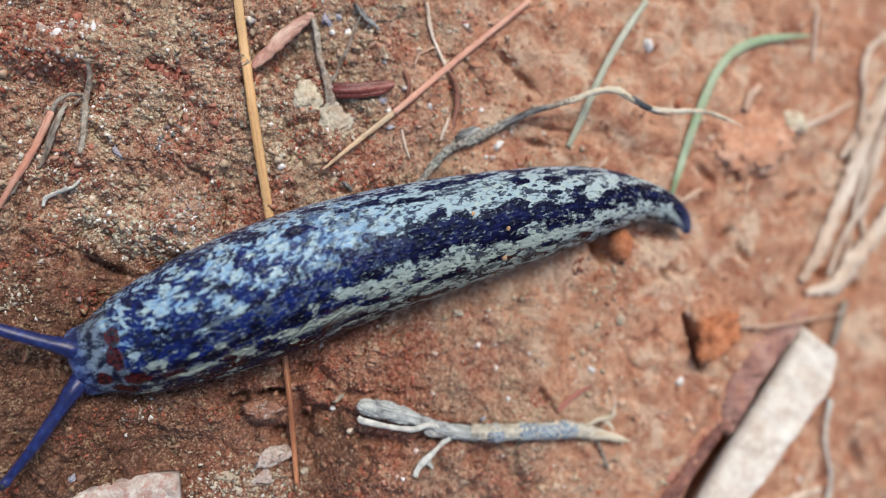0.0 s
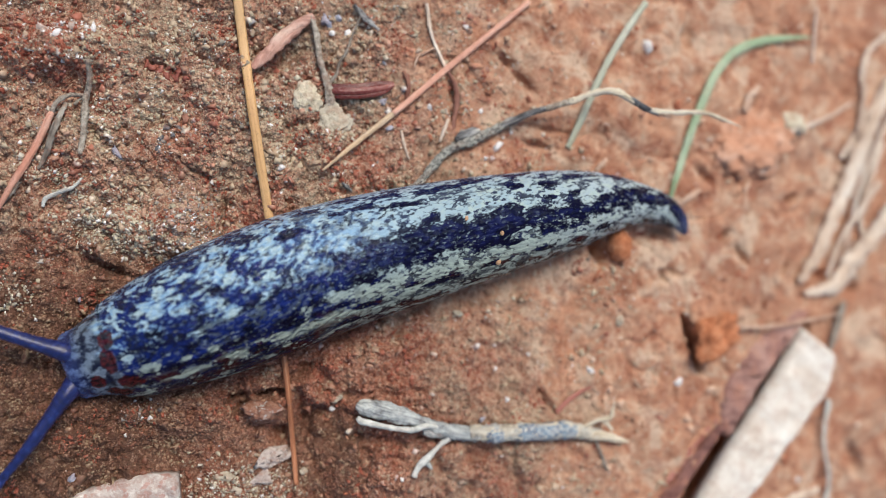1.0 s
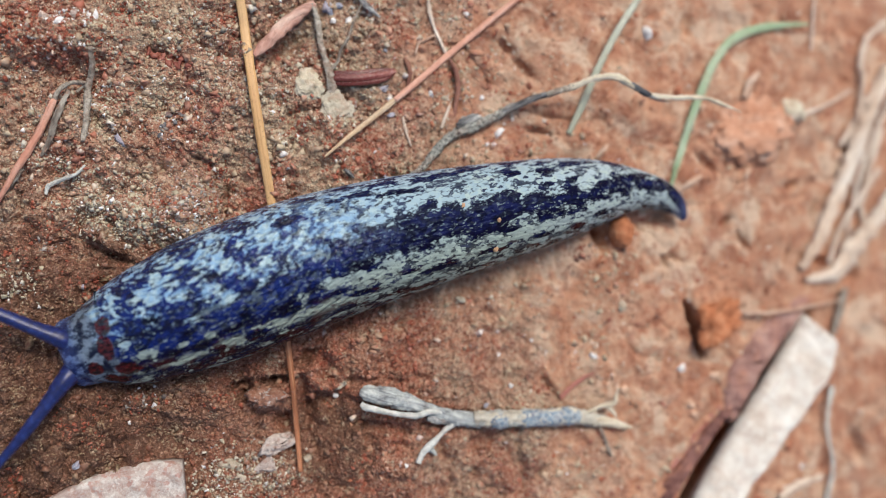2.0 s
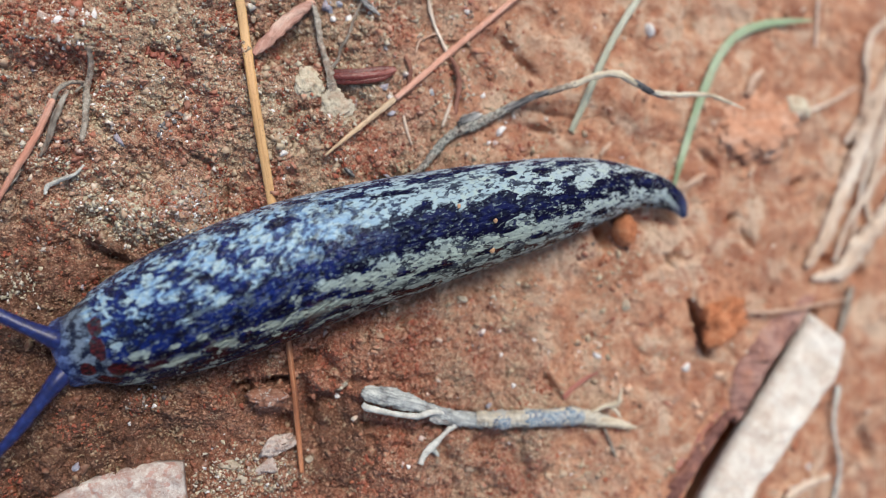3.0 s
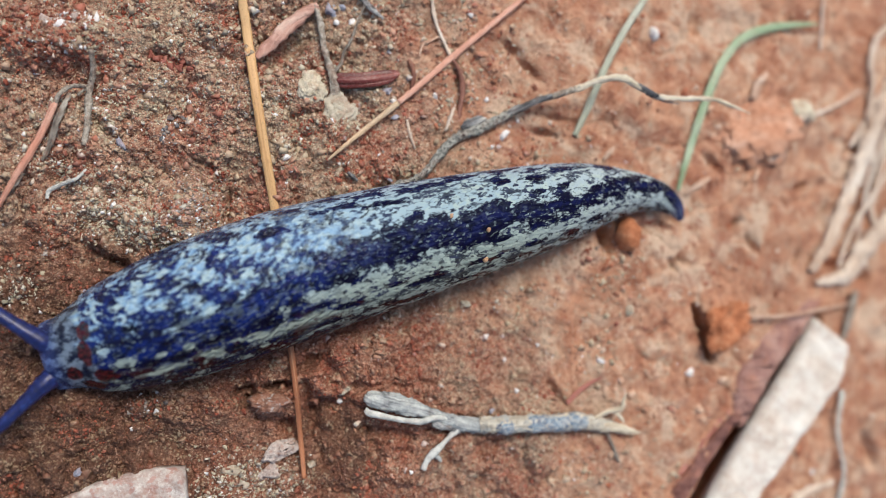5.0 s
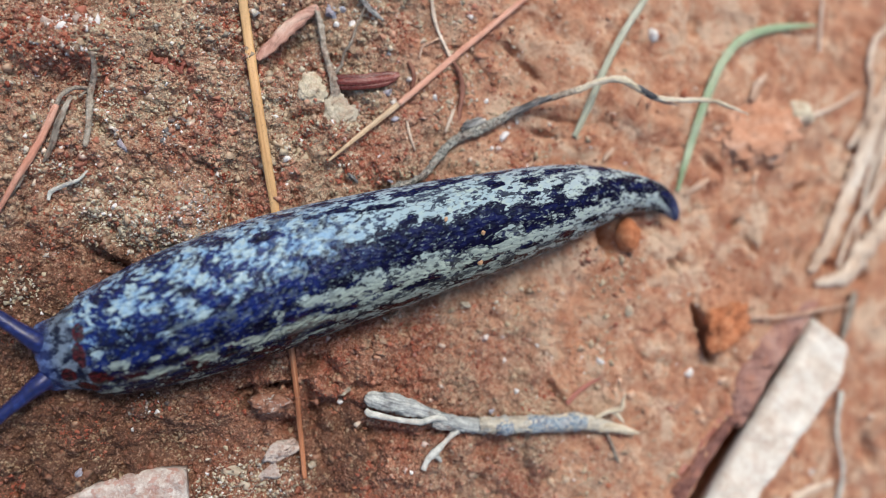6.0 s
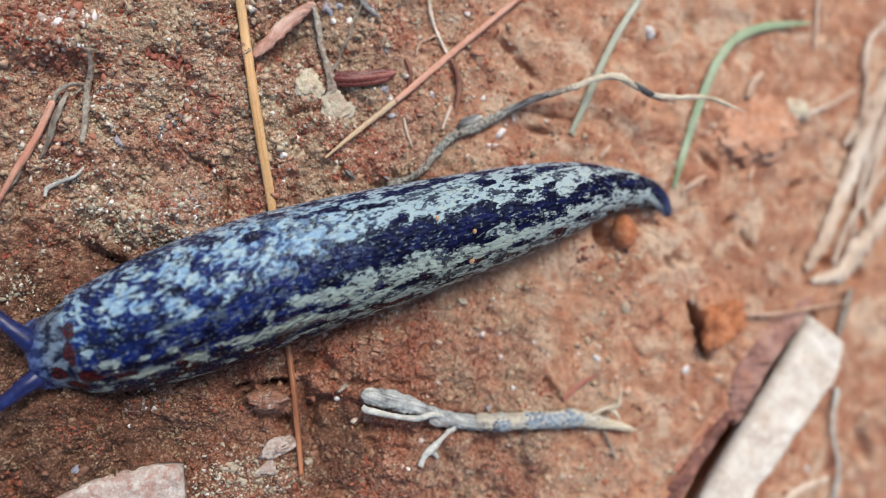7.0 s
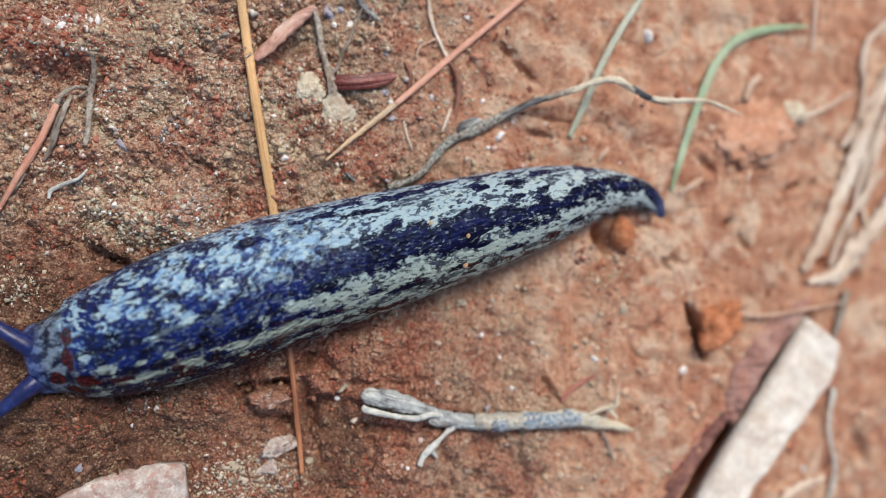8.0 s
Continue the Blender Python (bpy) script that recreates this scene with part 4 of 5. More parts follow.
# the patch at (21.6, 2.5) puts the shade under the slug's tail into red grains
sand("red_grit", 170000, 0.06, 0.20, lambda x, y: patch(x, y, [(-34.3, 1.8, 1.6, 2.0, 0.4), (-32.6, 17.2, 3.6, 1.5, 1.0), (-36.5, 18.5, 2.0, 2.4, 0.9), (-25.0, 16.4, 2.0, 0.6, 0.3), (-31.8, -15.2, 1.8, 1.1, 0.6), (-10.5, -12.5, 1.4, 1.6, 0.35), (-36.5, -1.5, 1.4, 1.2, 0.3), (21.6, 2.5, 2.4, 0.7, 0.7), (26.5, 1.0, 0.8, 2.0, 0.3), (28.0, -3.0, 0.9, 1.6, 0.3)]) + 0.85 * red(x, y) * np.clip(value(x / 3.4, y / 3.4, 307) - 0.25, 0, 1), 10, "crumbs of crimson and rust-red earth, and shade under the tail", REDCLOD, 0, 0.36)
sand("quartz_grit", 200000, 0.06, 0.20, lambda x, y: patch(x, y, [(-33.4, 19.3, 1.1, 0.7, 0.5), (-31.2, 19.7, 1.8, 0.35, 0.4), (-31.9, 17.0, 0.6, 0.35, 0.4), (-29.6, 17.4, 0.8, 0.4, 0.15), (-34.6, 17.4, 1.4, 0.6, 0.12)]), 11, "white and pinkish quartz grit on a red mound", QUARTZ, 0, 0.32)

# ---- the slug ----
# middle of the back and half width, tail to head
SPINE = [
    (24.45, 2.95, 0.3), (23.46, 4.20, 1.0), (21.59, 5.13, 1.5), (19.00, 5.50, 1.95), (15.73, 5.31, 2.75), (12.63, 4.74, 3.5),
    (8.76, 3.86, 4.1), (4.44, 2.83, 4.55), (0.21, 1.78, 4.95), (-4.93, 0.45, 5.35), (-9.93, -0.89, 5.65), (-14.80, -2.39, 5.85),
    (-19.52, -4.09, 5.85), (-23.22, -5.43, 5.6), (-26.38, -6.65, 5.15), (-28.39, -7.36, 4.75), (-29.93, -7.86, 4.3), (-30.72, -8.10, 3.8),
    (-32.32, -8.62, 3.15), (-33.56, -8.98, 2.95), (-34.02, -9.12, 2.5), (-34.18, -9.17, 1.3),
]
ABOVE = [0.5, 1.6, 2.6, 3.7, 4.9, 6.0, 6.9, 7.5, 8.0, 8.4, 8.7, 8.8, 8.6, 8.1, 7.3, 6.4, 5.6, 5.2, 4.5, 3.8, 3.0, 2.3]
RINGS = curve([(x, y, r, h) for (x, y, r), h in zip(SPINE, ABOVE)], 12)
AROUND = 112
# the dark band: place along the back, and the turn off the ridge at which it ends on either side
BAND = [
    (0, -1.2, 0.9), (4, -0.6, 0.1), (7, -0.48, 0.12), (8.8, -0.40, 0.11), (10.5, -0.30, 0.13), (11.8, -0.19, 0.135), (12.8, -0.18, 0.14), (14.3, -0.16, 0.24), (16.3, -0.14, 0.16),
    (17.8, -0.15, 0.21), (20.4, -0.20, 0.12), (22.2, -0.31, 0.13), (23.3, -0.22, 0.21), (25.5, -0.17, 0.24), (26.4, -0.24, 0.15), (27.9, -0.28, 0.15), (29.0, -0.28, 0.19),
    (31.4, -0.215, 0.18), (33.9, -0.20, 0.18), (36.0, -0.20, 0.22), (38.0, -0.17, 0.26), (41.9, -0.08, 0.28), (44.1, -0.02, 0.36), (48.2, 0.02, 0.34), (50.7, 0.05, 0.41), (54.0, 0.0, 0.38), (60, 0.0, 0.35),
]
# long dark blots: place along, turn, half length, half width
BLOTS_FAR = [
    (31.3, -0.49, 2.4, 0.50), (34.5, -0.58, 1.3, 0.50), (27.2, -0.66, 2.8, 0.65), (24.4, -0.74, 1.9, 0.75), (40.9, -0.48, 1.4, 0.65), (44.1, -0.61, 1.2, 0.65), (20.6, -0.50, 1.0, 0.50),
    (17.8, -0.46, 1.3, 0.40), (17.8, -0.24, 0.9, 0.32), (15.1, -0.26, 1.0, 0.40), (36.7, -0.56, 1.0, 0.35), (14.0, -0.62, 2.2, 0.5), (10.0, -0.68, 1.6, 0.5), (20.0, -0.78, 2.0, 0.6), (38.5, -0.72, 1.6, 0.45),
]
BLOTS_NEAR = [
    (22.2, 0.24, 0.9, 0.38), (22.9, 0.47, 1.0, 0.42), (24.8, 0.43, 1.2, 0.42), (29.3, 0.44, 1.5, 0.38), (31.6, 0.39, 1.3, 0.32), (19.0, 0.45, 0.9, 0.32), (14.8, 0.50, 1.0, 0.32), (12.3, 0.38, 0.8, 0.42), (33.0, 0.62, 1.6, 0.4), (38.0, 0.60, 1.6, 0.4),
    (36.4, 0.44, 1.6, 0.40), (36.4, 0.15, 2.0, 0.55), (38.8, 0.34, 1.2, 0.40), (40.8, 0.34, 1.3, 0.42), (41.5, 0.59, 1.1, 0.45), (43.2, 0.32, 1.7, 0.80), (46.2, 0.47, 1.3, 0.75), (47.4, 0.30, 1.4, 0.45), (50.6, 0.38, 1.5, 0.60), (51.2, 0.19, 0.9, 0.50),
    (53.0, 0.36, 0.9, 0.80), (49.4, 0.48, 1.0, 0.55), (55.2, 0.46, 0.9, 0.5), (54.0, 0.44, 1.3, 0.40), (47.7, -0.21, 0.8, 0.60), (53.2, -0.05, 0.9, 0.90), (48.6, 0.62, 1.7, 0.6), (52.0, 0.66, 1.5, 0.5), (44.4, 0.64, 1.5, 0.5), (56.3, 0.40, 0.8, 0.6),
]
# pale islands on the mantle and along its lower side
ISLANDS = [
    (44.5, 0.42, 0.9, 0.40), (48.6, 0.43, 0.9, 0.28), (51.9, 0.29, 0.8, 0.30), (49.6, 0.30, 0.5, 0.25), (55.0, 0.26, 1.0, 0.50), (38.4, 0.24, 1.6, 0.40), (36.9, 0.30, 1.3, 0.35), (35.1, 0.27, 1.5, 0.50), (52.6, -0.22, 0.9, 0.60), (48.2, -0.12, 1.0, 0.70), (47.2, 0.02, 0.9, 0.60),
    (50.4, -0.17, 1.3, 0.50), (41.4, 0.43, 1.3, 0.30), (52.4, 0.48, 0.8, 0.30), (38.9, 0.46, 1.1, 0.28), (43.0, 0.48, 0.9, 0.25), (56.0, 0.10, 0.6, 0.5),
]


def marks(along, turn, width):
    """How deep a place lies inside the dark band, in millimetres, inside a blot and inside a pale island."""
    us, far, near = zip(*BAND)
    mm = width * math.pi / 2
    low, high = np.interp(along, us, far), np.interp(along, us, near)
    band = min(turn - low, high - turn) * mm
    blot = max(1 - math.hypot((along - a) / l, (turn - t) * mm / w) for a, t, l, w in BLOTS_FAR + BLOTS_NEAR)
    light = max(1 - math.hypot((along - a) / l, (turn - t) * mm / w) for a, t, l, w in ISLANDS)
    return max(min(band, 1.6), -1.6), max(blot, -1.0), max(light, -1.0)


def ring(k, shrink=0.0):
    """Points of the skin round the body at ring k, with their angle off the back."""
    x, y, r, h = RINGS[k]
    a, b = RINGS[max(k - 1, 0)], RINGS[min(k + 1, len(RINGS) - 1)]
    t = Vector((b[0] - a[0], b[1] - a[1], 0)).normalized()
    s = Vector((t.y, -t.x, 0))
    low = 0.36 * h
    base = -0.25
    out = []
    for i in range(AROUND):
        g = 2 * math.pi * i / AROUND - math.pi
        rr, up, down = max(r - shrink, 0.05), max(h - low - shrink, 0.05), low
        c = math.cos(g)
        p = Vector((x, y, base)) - s * (math.sin(g) * rr * (1.0 if c > -0.2 else 0.96)) + Vector((0, 0, low + (c * up if c > 0 else c * down)))
        p += Vector((0, 0, 1)) * 0.10 * noise.noise(p * 0.9)
        out.append((p, g))
    return out


RUN = [0.0]
for p, q in zip(RINGS, RINGS[1:]):
    RUN.append(RUN[-1] + math.hypot(q[0] - p[0], q[1] - p[1]))


def body_piece(first, last):
    """The skin from ring to ring, with a narrower skirt that tucks under the piece ahead."""
    steps = [(k, 0.0) for k in range(first, last + 1)] + [(min(last + j, len(RINGS) - 1), (0.008, 0.02, 0.06, 0.18)[j - 1]) for j in (1, 2, 3, 4) if last + j < len(RINGS)]
    mid = Vector((*RINGS[(first + last) // 2][:2], 2.0))
    bm = bmesh.new()
    la, lt, lr, lb, lo, li = [bm.verts.layers.float.new(k) for k in ("along", "turn", "round", "band", "blot", "island")]
    rings = []
    for k, shrink in steps:
        row = []
        for p, g in ring(k, shrink):
            v = bm.verts.new((p - mid) * MM)
            v[la], v[lt], v[lr] = RUN[k], g / (math.pi / 2), g * max(RINGS[k][2], 2.0)
            v[lb], v[lo], v[li] = marks(RUN[k], v[lt], max(RINGS[k][2], 0.6))
            row.append(v)
        rings.append(row)
    for a, b in zip(rings, rings[1:]):
        for i in range(AROUND):
            bm.faces.new((a[i], a[(i + 1) % AROUND], b[(i + 1) % AROUND], b[i]))
    if first == 0:
        bm.faces.new(rings[0][::-1])
    if last == len(RINGS) - 1:
        bm.faces.new(rings[-1])
    bmesh.ops.recalc_face_normals(bm, faces=bm.faces)
    return bm, mid


# how far each place on the back has crept since the middle of the shot, in millimetres
CREEP_X = (-0.47295, 0.0004, -0.00072, 0.13677, -0.00655, -0.00047, -0.03601, -0.00691, 0.00465, -0.09713, -0.00766, 0.00169)
CREEP_Y = (-0.18837, 0.00329, -0.00193, 0.2632, 0.02013, -0.00531, 0.27038, -0.01642, -0.0009, -0.18992, -0.0086, 0.01067)
TIMES = (0, 0.5, 1, 1.5, 2, 2.5, 3, 3.5, 4, 4.5, 5, 5.5, 6, 6.5, 7, 7.5, 8)


def creep(x, t):
    u, t = min(max(x, -34.0), 23.0) / 30, t - 4.5
    powers = [u ** i * t ** j for i in range(4) for j in (1, 2, 3)]
    return Vector((sum(c * p for c, p in zip(CREEP_X, powers)), sum(c * p for c, p in zip(CREEP_Y, powers)), 0))


def shift(x, t, mean):
    """Drift of a piece beside the slug's mean drift, and its turn in degrees."""
    a, b = creep(x - 1.5, t), creep(x + 1.5, t)
    return creep(x, t) - mean, math.degrees(math.atan2(b.y - a.y, 3.0 + b.x - a.x))


SLUG = tagged(new("slug"), "wet slug, pale grey banded and flecked indigo, crawling on clay", "slug")
PIECES = []


def slug():
    neck = 16 * 12
    cuts = [0, 24, 44] + list(range(62, neck, 13))[:-1] + [neck, len(RINGS) - 1]
    for a, b in zip(cuts, cuts[1:]):
        bm, mid = body_piece(a, b)
        name = "tail" if b <= 44 else "head" if b == len(RINGS) - 1 else "body_segment"
        label = {"tail": "tapered indigo tail tip", "head": "mottled rust and blue head"}.get(name, "")
        ob = part(name, bm, SKIN, SLUG, label)
        ob.location = mid * MM
        PIECES.append((ob, mid))


def eyestalk(base, reach, seed):
    """A feeler that points along +x from its own origin, with a bead of an eye at its tip."""
    rows = [((-1.1, 0), -0.6, 0.95), ((0, 0), 0, 0.78), ((0.2 * reach, 0.05), 0.12, 0.60), ((0.5 * reach, 0.12), 0.2, 0.50), ((0.8 * reach, 0.02), 0.1, 0.38), ((0.94 * reach, -0.04), 0.0, 0.36), ((reach, -0.05), 0.0, 0.42), ((reach + 0.35, -0.05), 0.0, 0.2)]
    ob = part("eyestalk", tube(rows, 16, 1.0, 8, 0.07, seed, on_ground=False, grain=0.9), STALK, SLUG, "translucent blue-violet eyestalk")
    ob.location = base * MM
    bm = bmesh.new()
    bmesh.ops.create_uvsphere(bm, u_segments=14, v_segments=8, radius=0.34 * MM)
    eye = part("eye", bm, EYE, ob, "tiny dark eye bead")
    eye.location = Vector((reach + 0.25, -0.05, 0.12)) * MM
    return ob


slug()
STALKS = [
    (eyestalk(Vector((-33.96, -7.42, 3.3)), 10.5, 1), Vector((-33.96, -7.42, 3.3)), ((0, 161), (1.0, 158), (1.5, 155), (3, 151), (4, 146), (4.5, 143), (6, 141), (6.5, 137), (7, 136), (8, 142))),
    (eyestalk(Vector((-33.74, -11.03, 2.9)), 8.9, 2), Vector((-33.74, -11.03, 2.9)), ((0, 236), (1.0, 235), (1.5, 234), (3, 232), (4, 228), (4.5, 226), (6, 219), (6.5, 216), (7, 217), (8, 219))),
]

# ---- needles, twigs, roots and blades that lie on the soil ----
def litter():
    stem("pine_needle", "long golden pine needle lying under the slug", "pine needle", [((-18.48, 23.55), 0.8, 0.41), ((-17.90, 19.11), 0.8, 0.43), ((-17.10, 13.47), 0.8, 0.43), ((-16.33, 8.53), 0.7, 0.43), ((-15.39, 2.82), 0.2, 0.39), ((-14.59, -4.01), 0.2, 0.37)], GOLD, "needles", flat=0.4, fold=-0.12, seed=1, rough=0.06)
    stem("pine_needle", "thin orange-brown pine needle end beside the slug", "pine needle", [((-14.45, -6.01), 0.2, 0.31), ((-14.07, -9.00), 0.35, 0.28), ((-13.65, -12.61), 0.5, 0.26), ((-13.24, -16.75), 0.6, 0.25), ((-12.91, -20.61), 0.5, 0.22)], AMBER, "needles", flat=0.7, fold=-0.2, seed=2, rough=0.04)
    needle = tagged(new("pine_needle"), "straight pinkish dry pine needle fading to tan", "pine needle", "needles")
    part("shaft", tube([((8.65, 24.69), 0.5, 0.29), ((4.58, 21.22), 0.5, 0.29), ((0.91, 18.10), 0.5, 0.31), ((-1.82, 15.67), 0.5, 0.30), ((-4.39, 13.44), 0.6, 0.27)], 12, 0.5, 14, 0.09, 3, fold=-0.2), PINK, needle)
    part("tip", tube([((-3.76, 13.99), 0.58, 0.26), ((-5.14, 12.84), 0.65, 0.27), ((-7.20, 11.12), 0.8, 0.24), ((-9.21, 9.40), 0.8, 0.19), ((-10.89, 7.93), 0.8, 0.1)], 12, 0.5, 14, 0.1, 40, fold=-0.2), TAN, needle, "dusty tan needle end")
    tagged(link_mesh("bark_husk", scroll([((-17.11, 16.84), 0.4, 0.20), ((-16.48, 17.58), 0.6, 0.39), ((-15.24, 18.94), 0.7, 0.51), ((-13.95, 20.40), 0.75, 0.56), ((-12.73, 21.49), 0.6, 0.48), ((-11.63, 22.12), 0.45, 0.27)], 4), HUSK), "curled pinkish papery bark husk", "bark husk")
    scale = tagged(new("bud_scale"), "glossy maroon ridged bud scale on sand", "bud scale")
    part("ridge", tube([((-10.31, 15.54), 0.35, 0.18), ((-9.74, 15.63), 0.5, 0.34), ((-7.74, 15.67), 0.6, 0.38), ((-5.64, 16.09), 0.6, 0.34), ((-4.33, 16.28), 0.4, 0.15)], 12, 0.7, 14, 0.06, 5), MAROON, scale)
    part("ridge", tube([((-10.21, 15.28), 0.4, 0.2), ((-9.49, 15.26), 0.6, 0.36), ((-7.65, 15.30), 0.7, 0.38), ((-5.66, 15.69), 0.7, 0.34), ((-4.30, 16.09), 0.5, 0.15)], 12, 0.7, 14, 0.06, 6), MAROON, scale)
    part("ridge", tube([((-10.10, 14.94), 0.3, 0.18), ((-9.25, 14.87), 0.4, 0.32), ((-7.47, 15.00), 0.5, 0.35), ((-5.67, 15.32), 0.5, 0.3), ((-4.43, 15.90), 0.3, 0.12)], 12, 0.7, 14, 0.06, 39), MAROON, scale)
    twig = tagged(new("forked_twig"), "thin grey forked twig stuck in sand", "twig")
    part("stem", tube([((-11.93, 22.12), 0.5, 0.26), ((-11.43, 20.48), 0.6, 0.27), ((-11.16, 18.36), 0.6, 0.25), ((-10.71, 16.89), 0.6, 0.28), ((-10.32, 15.51), 0.5, 0.36), ((-10.08, 14.21), 0.3, 0.46), ((-10.15, 13.26), 0.1, 0.36)], 12, 0.9, 14, 0.3, 7), SPECKLED, twig)
    part("side_shoot", tube([((-10.43, 15.80), 0.5, 0.18), ((-9.60, 16.89), 0.7, 0.15), ((-9.34, 17.92), 0.8, 0.13), ((-8.64, 19.15), 0.7, 0.14), ((-8.08, 20.83), 0.6, 0.11), ((-7.26, 22.72), 0.5, 0.11)], 8, 1.0, 14, 0.25, 8), STRAW, twig)
    branch = tagged(new("long_twig"), "long bent grey twig bleached cream towards its tip", "twig")
    part("stem", tube([((-5.04, 5.77), 0.2, 0.27), ((-2.48, 6.72), 0.3, 0.30), ((-0.65, 8.67), 0.5, 0.34), ((0.74, 10.15), 0.5, 0.38), ((3.45, 11.38), 0.6, 0.40), ((5.00, 12.13), 0.7, 0.35), ((6.38, 12.91), 0.8, 0.30), ((8.79, 14.02), 1.0, 0.26)], 14, 0.9, 20, 0.45, 9), CRUSTED, branch, "crusty grey-green bark flecked with black")
    part("mottled_stem", tube([((7.71, 13.51), 1.07, 0.25), ((8.77, 14.00), 1.38, 0.29), ((10.76, 14.59), 2.01, 0.28), ((12.34, 15.08), 2.56, 0.27), ((13.25, 15.45), 2.84, 0.22)], 14, 0.9, 18, 0.38, 41), SPECKLED, branch, "silver and brown mottled stem")
    part("tip", tube([((12.07, 14.99), 2.50, 0.28), ((14.20, 15.77), 3.17, 0.28), ((16.19, 15.99), 3.72, 0.29), ((17.93, 15.19), 4.11, 0.31), ((19.27, 14.46), 4.30, 0.27), ((22.09, 14.28), 4.40, 0.22), ((25.51, 14.41), 4.50, 0.22), ((27.99, 13.95), 4.50, 0.16), ((30.19, 13.32), 4.40, 0.06)], 10, 0.9, 14, 0.35, 10), CREAMTWIG, branch, "bleached cream twig tip")
    part("bark_flake", tube([((17.62, 15.41), 4.09, 0.18), ((18.32, 14.94), 4.30, 0.30), ((19.14, 14.50), 4.40, 0.29), ((19.72, 14.41), 4.35, 0.18)], 10, 0.95, 8, 0.2, 81), DARKBARK, branch, "charred dark patch of bark")
    part("bark_flake", tube([((5.60, 12.50), 0.80, 0.2), ((6.40, 12.95), 0.90, 0.33), ((8.50, 13.89), 1.42, 0.31), ((9.98, 14.38), 1.84, 0.2)], 10, 0.95, 8, 0.25, 82), BARK, branch, "blue-black strip of old bark")
    part("rootlet", tube([((19.06, 14.38), 4.10, 0.12), ((20.59, 13.99), 4.00, 0.1), ((22.30, 13.91), 3.90, 0.05)], 6, 1.0, 6, 0.1, 11), TWIG, branch)
    part("bark_flake", tube([((1.50, 11.19), 0.5, 0.3), ((2.80, 12.00), 0.6, 0.5), ((3.88, 12.13), 0.5, 0.25)], 8, 0.5, 6, 0.3, 12), BARK, branch)
    old = tagged(new("split_twig"), "grey split twig with a blue-stained frayed end", "twig")
    part("stub", tube([((-7.75, -13.45), 0.7, 0.12), ((-7.45, -13.38), 0.75, 0.5), ((-6.77, -13.38), 0.9, 0.74), ((-4.90, -13.85), 1.0, 0.85), ((-2.91, -14.44), 1.0, 0.72), ((-1.00, -15.26), 1.0, 0.62), ((0.67, -15.86), 0.9, 0.66), ((2.37, -16.32), 0.8, 0.72), ((3.78, -16.43), 0.8, 0.74)], 20, 0.75, 18, 0.17, 13), MOTTLED, old, "thick grey weathered stub")
    part("split_strip", tube([((-7.62, -14.22), 1.0, 0.24), ((-7.21, -14.55), 1.1, 0.31), ((-5.76, -14.93), 1.2, 0.28), ((-4.12, -15.30), 1.2, 0.25), ((-2.61, -15.45), 1.2, 0.27), ((-1.37, -15.20), 1.35, 0.3), ((0.07, -15.47), 1.2, 0.22)], 12, 0.9, 14, 0.16, 14), PALEROOT, old, "pale peeled strip of bark")
    part("stained_bark", tube([((-1.51, -15.82), 1.0, 0.2), ((-0.46, -16.07), 1.1, 0.42), ((0.77, -16.49), 1.0, 0.36), ((1.72, -16.93), 0.8, 0.12)], 12, 0.7, 10, 0.2, 44), BARK, old, "dark torn bark flap")
    part("stem", tube([((3.16, -16.29), 0.85, 0.72), ((3.74, -16.24), 0.9, 0.8), ((4.79, -16.29), 0.9, 0.76), ((6.36, -16.25), 0.9, 0.80), ((8.76, -16.34), 0.9, 0.74), ((11.85, -16.46), 0.9, 0.76), ((12.46, -16.40), 0.9, 0.86), ((13.15, -16.48), 0.9, 0.78), ((15.55, -17.02), 0.8, 0.62), ((17.00, -17.29), 0.7, 0.45)], 20, 0.85, 20, 0.2, 15), BLUETWIG, old, "cream stem stained blue")
    part("splinter", tube([((15.28, -17.10), 0.9, 0.5), ((17.68, -17.50), 0.9, 0.42), ((18.54, -17.78), 0.8, 0.34), ((19.78, -18.07), 0.7, 0.12)], 10, 0.6, 10, 0.35, 16), BARE, old)
    part("splinter", tube([((14.76, -16.23), 1.0, 0.22), ((16.19, -15.75), 1.2, 0.24), ((17.47, -15.42), 1.3, 0.26), ((17.64, -14.63), 1.4, 0.16), ((17.85, -13.86), 1.5, 0.08)], 8, 0.8, 10, 0.25, 17), BARE, old)
    part("splinter", tube([((16.80, -15.73), 1.2, 0.2), ((17.41, -16.26), 1.2, 0.18), ((17.95, -16.86), 1.1, 0.1)], 8, 0.8, 10, 0.25, 18), BARE, old)
    part("splinter", tube([((10.70, -15.77), 1.1, 0.1), ((11.45, -15.70), 1.3, 0.16), ((11.79, -15.40), 1.4, 0.06)], 8, 0.8, 8, 0.25, 48), BARE, old)
    part("side_root", tube([((1.37, -16.47), 0.85, 0.45), ((0.59, -16.99), 0.7, 0.30), ((-0.18, -17.61), 0.65, 0.24), ((-1.16, -18.47), 0.6, 0.38), ((-1.88, -19.20), 0.5, 0.30), ((-2.27, -20.06), 0.4, 0.28)], 8, 0.8, 6, 0.2, 19), PALEROOT, old, "short pale side root")
    part("side_root", tube([((-1.15, -18.70), 0.5, 0.25), ((-0.78, -19.09), 0.4, 0.22), ((-0.47, -19.54), 0.3, 0.12)], 8, 0.8, 6, 0.2, 45), PALEROOT, old)
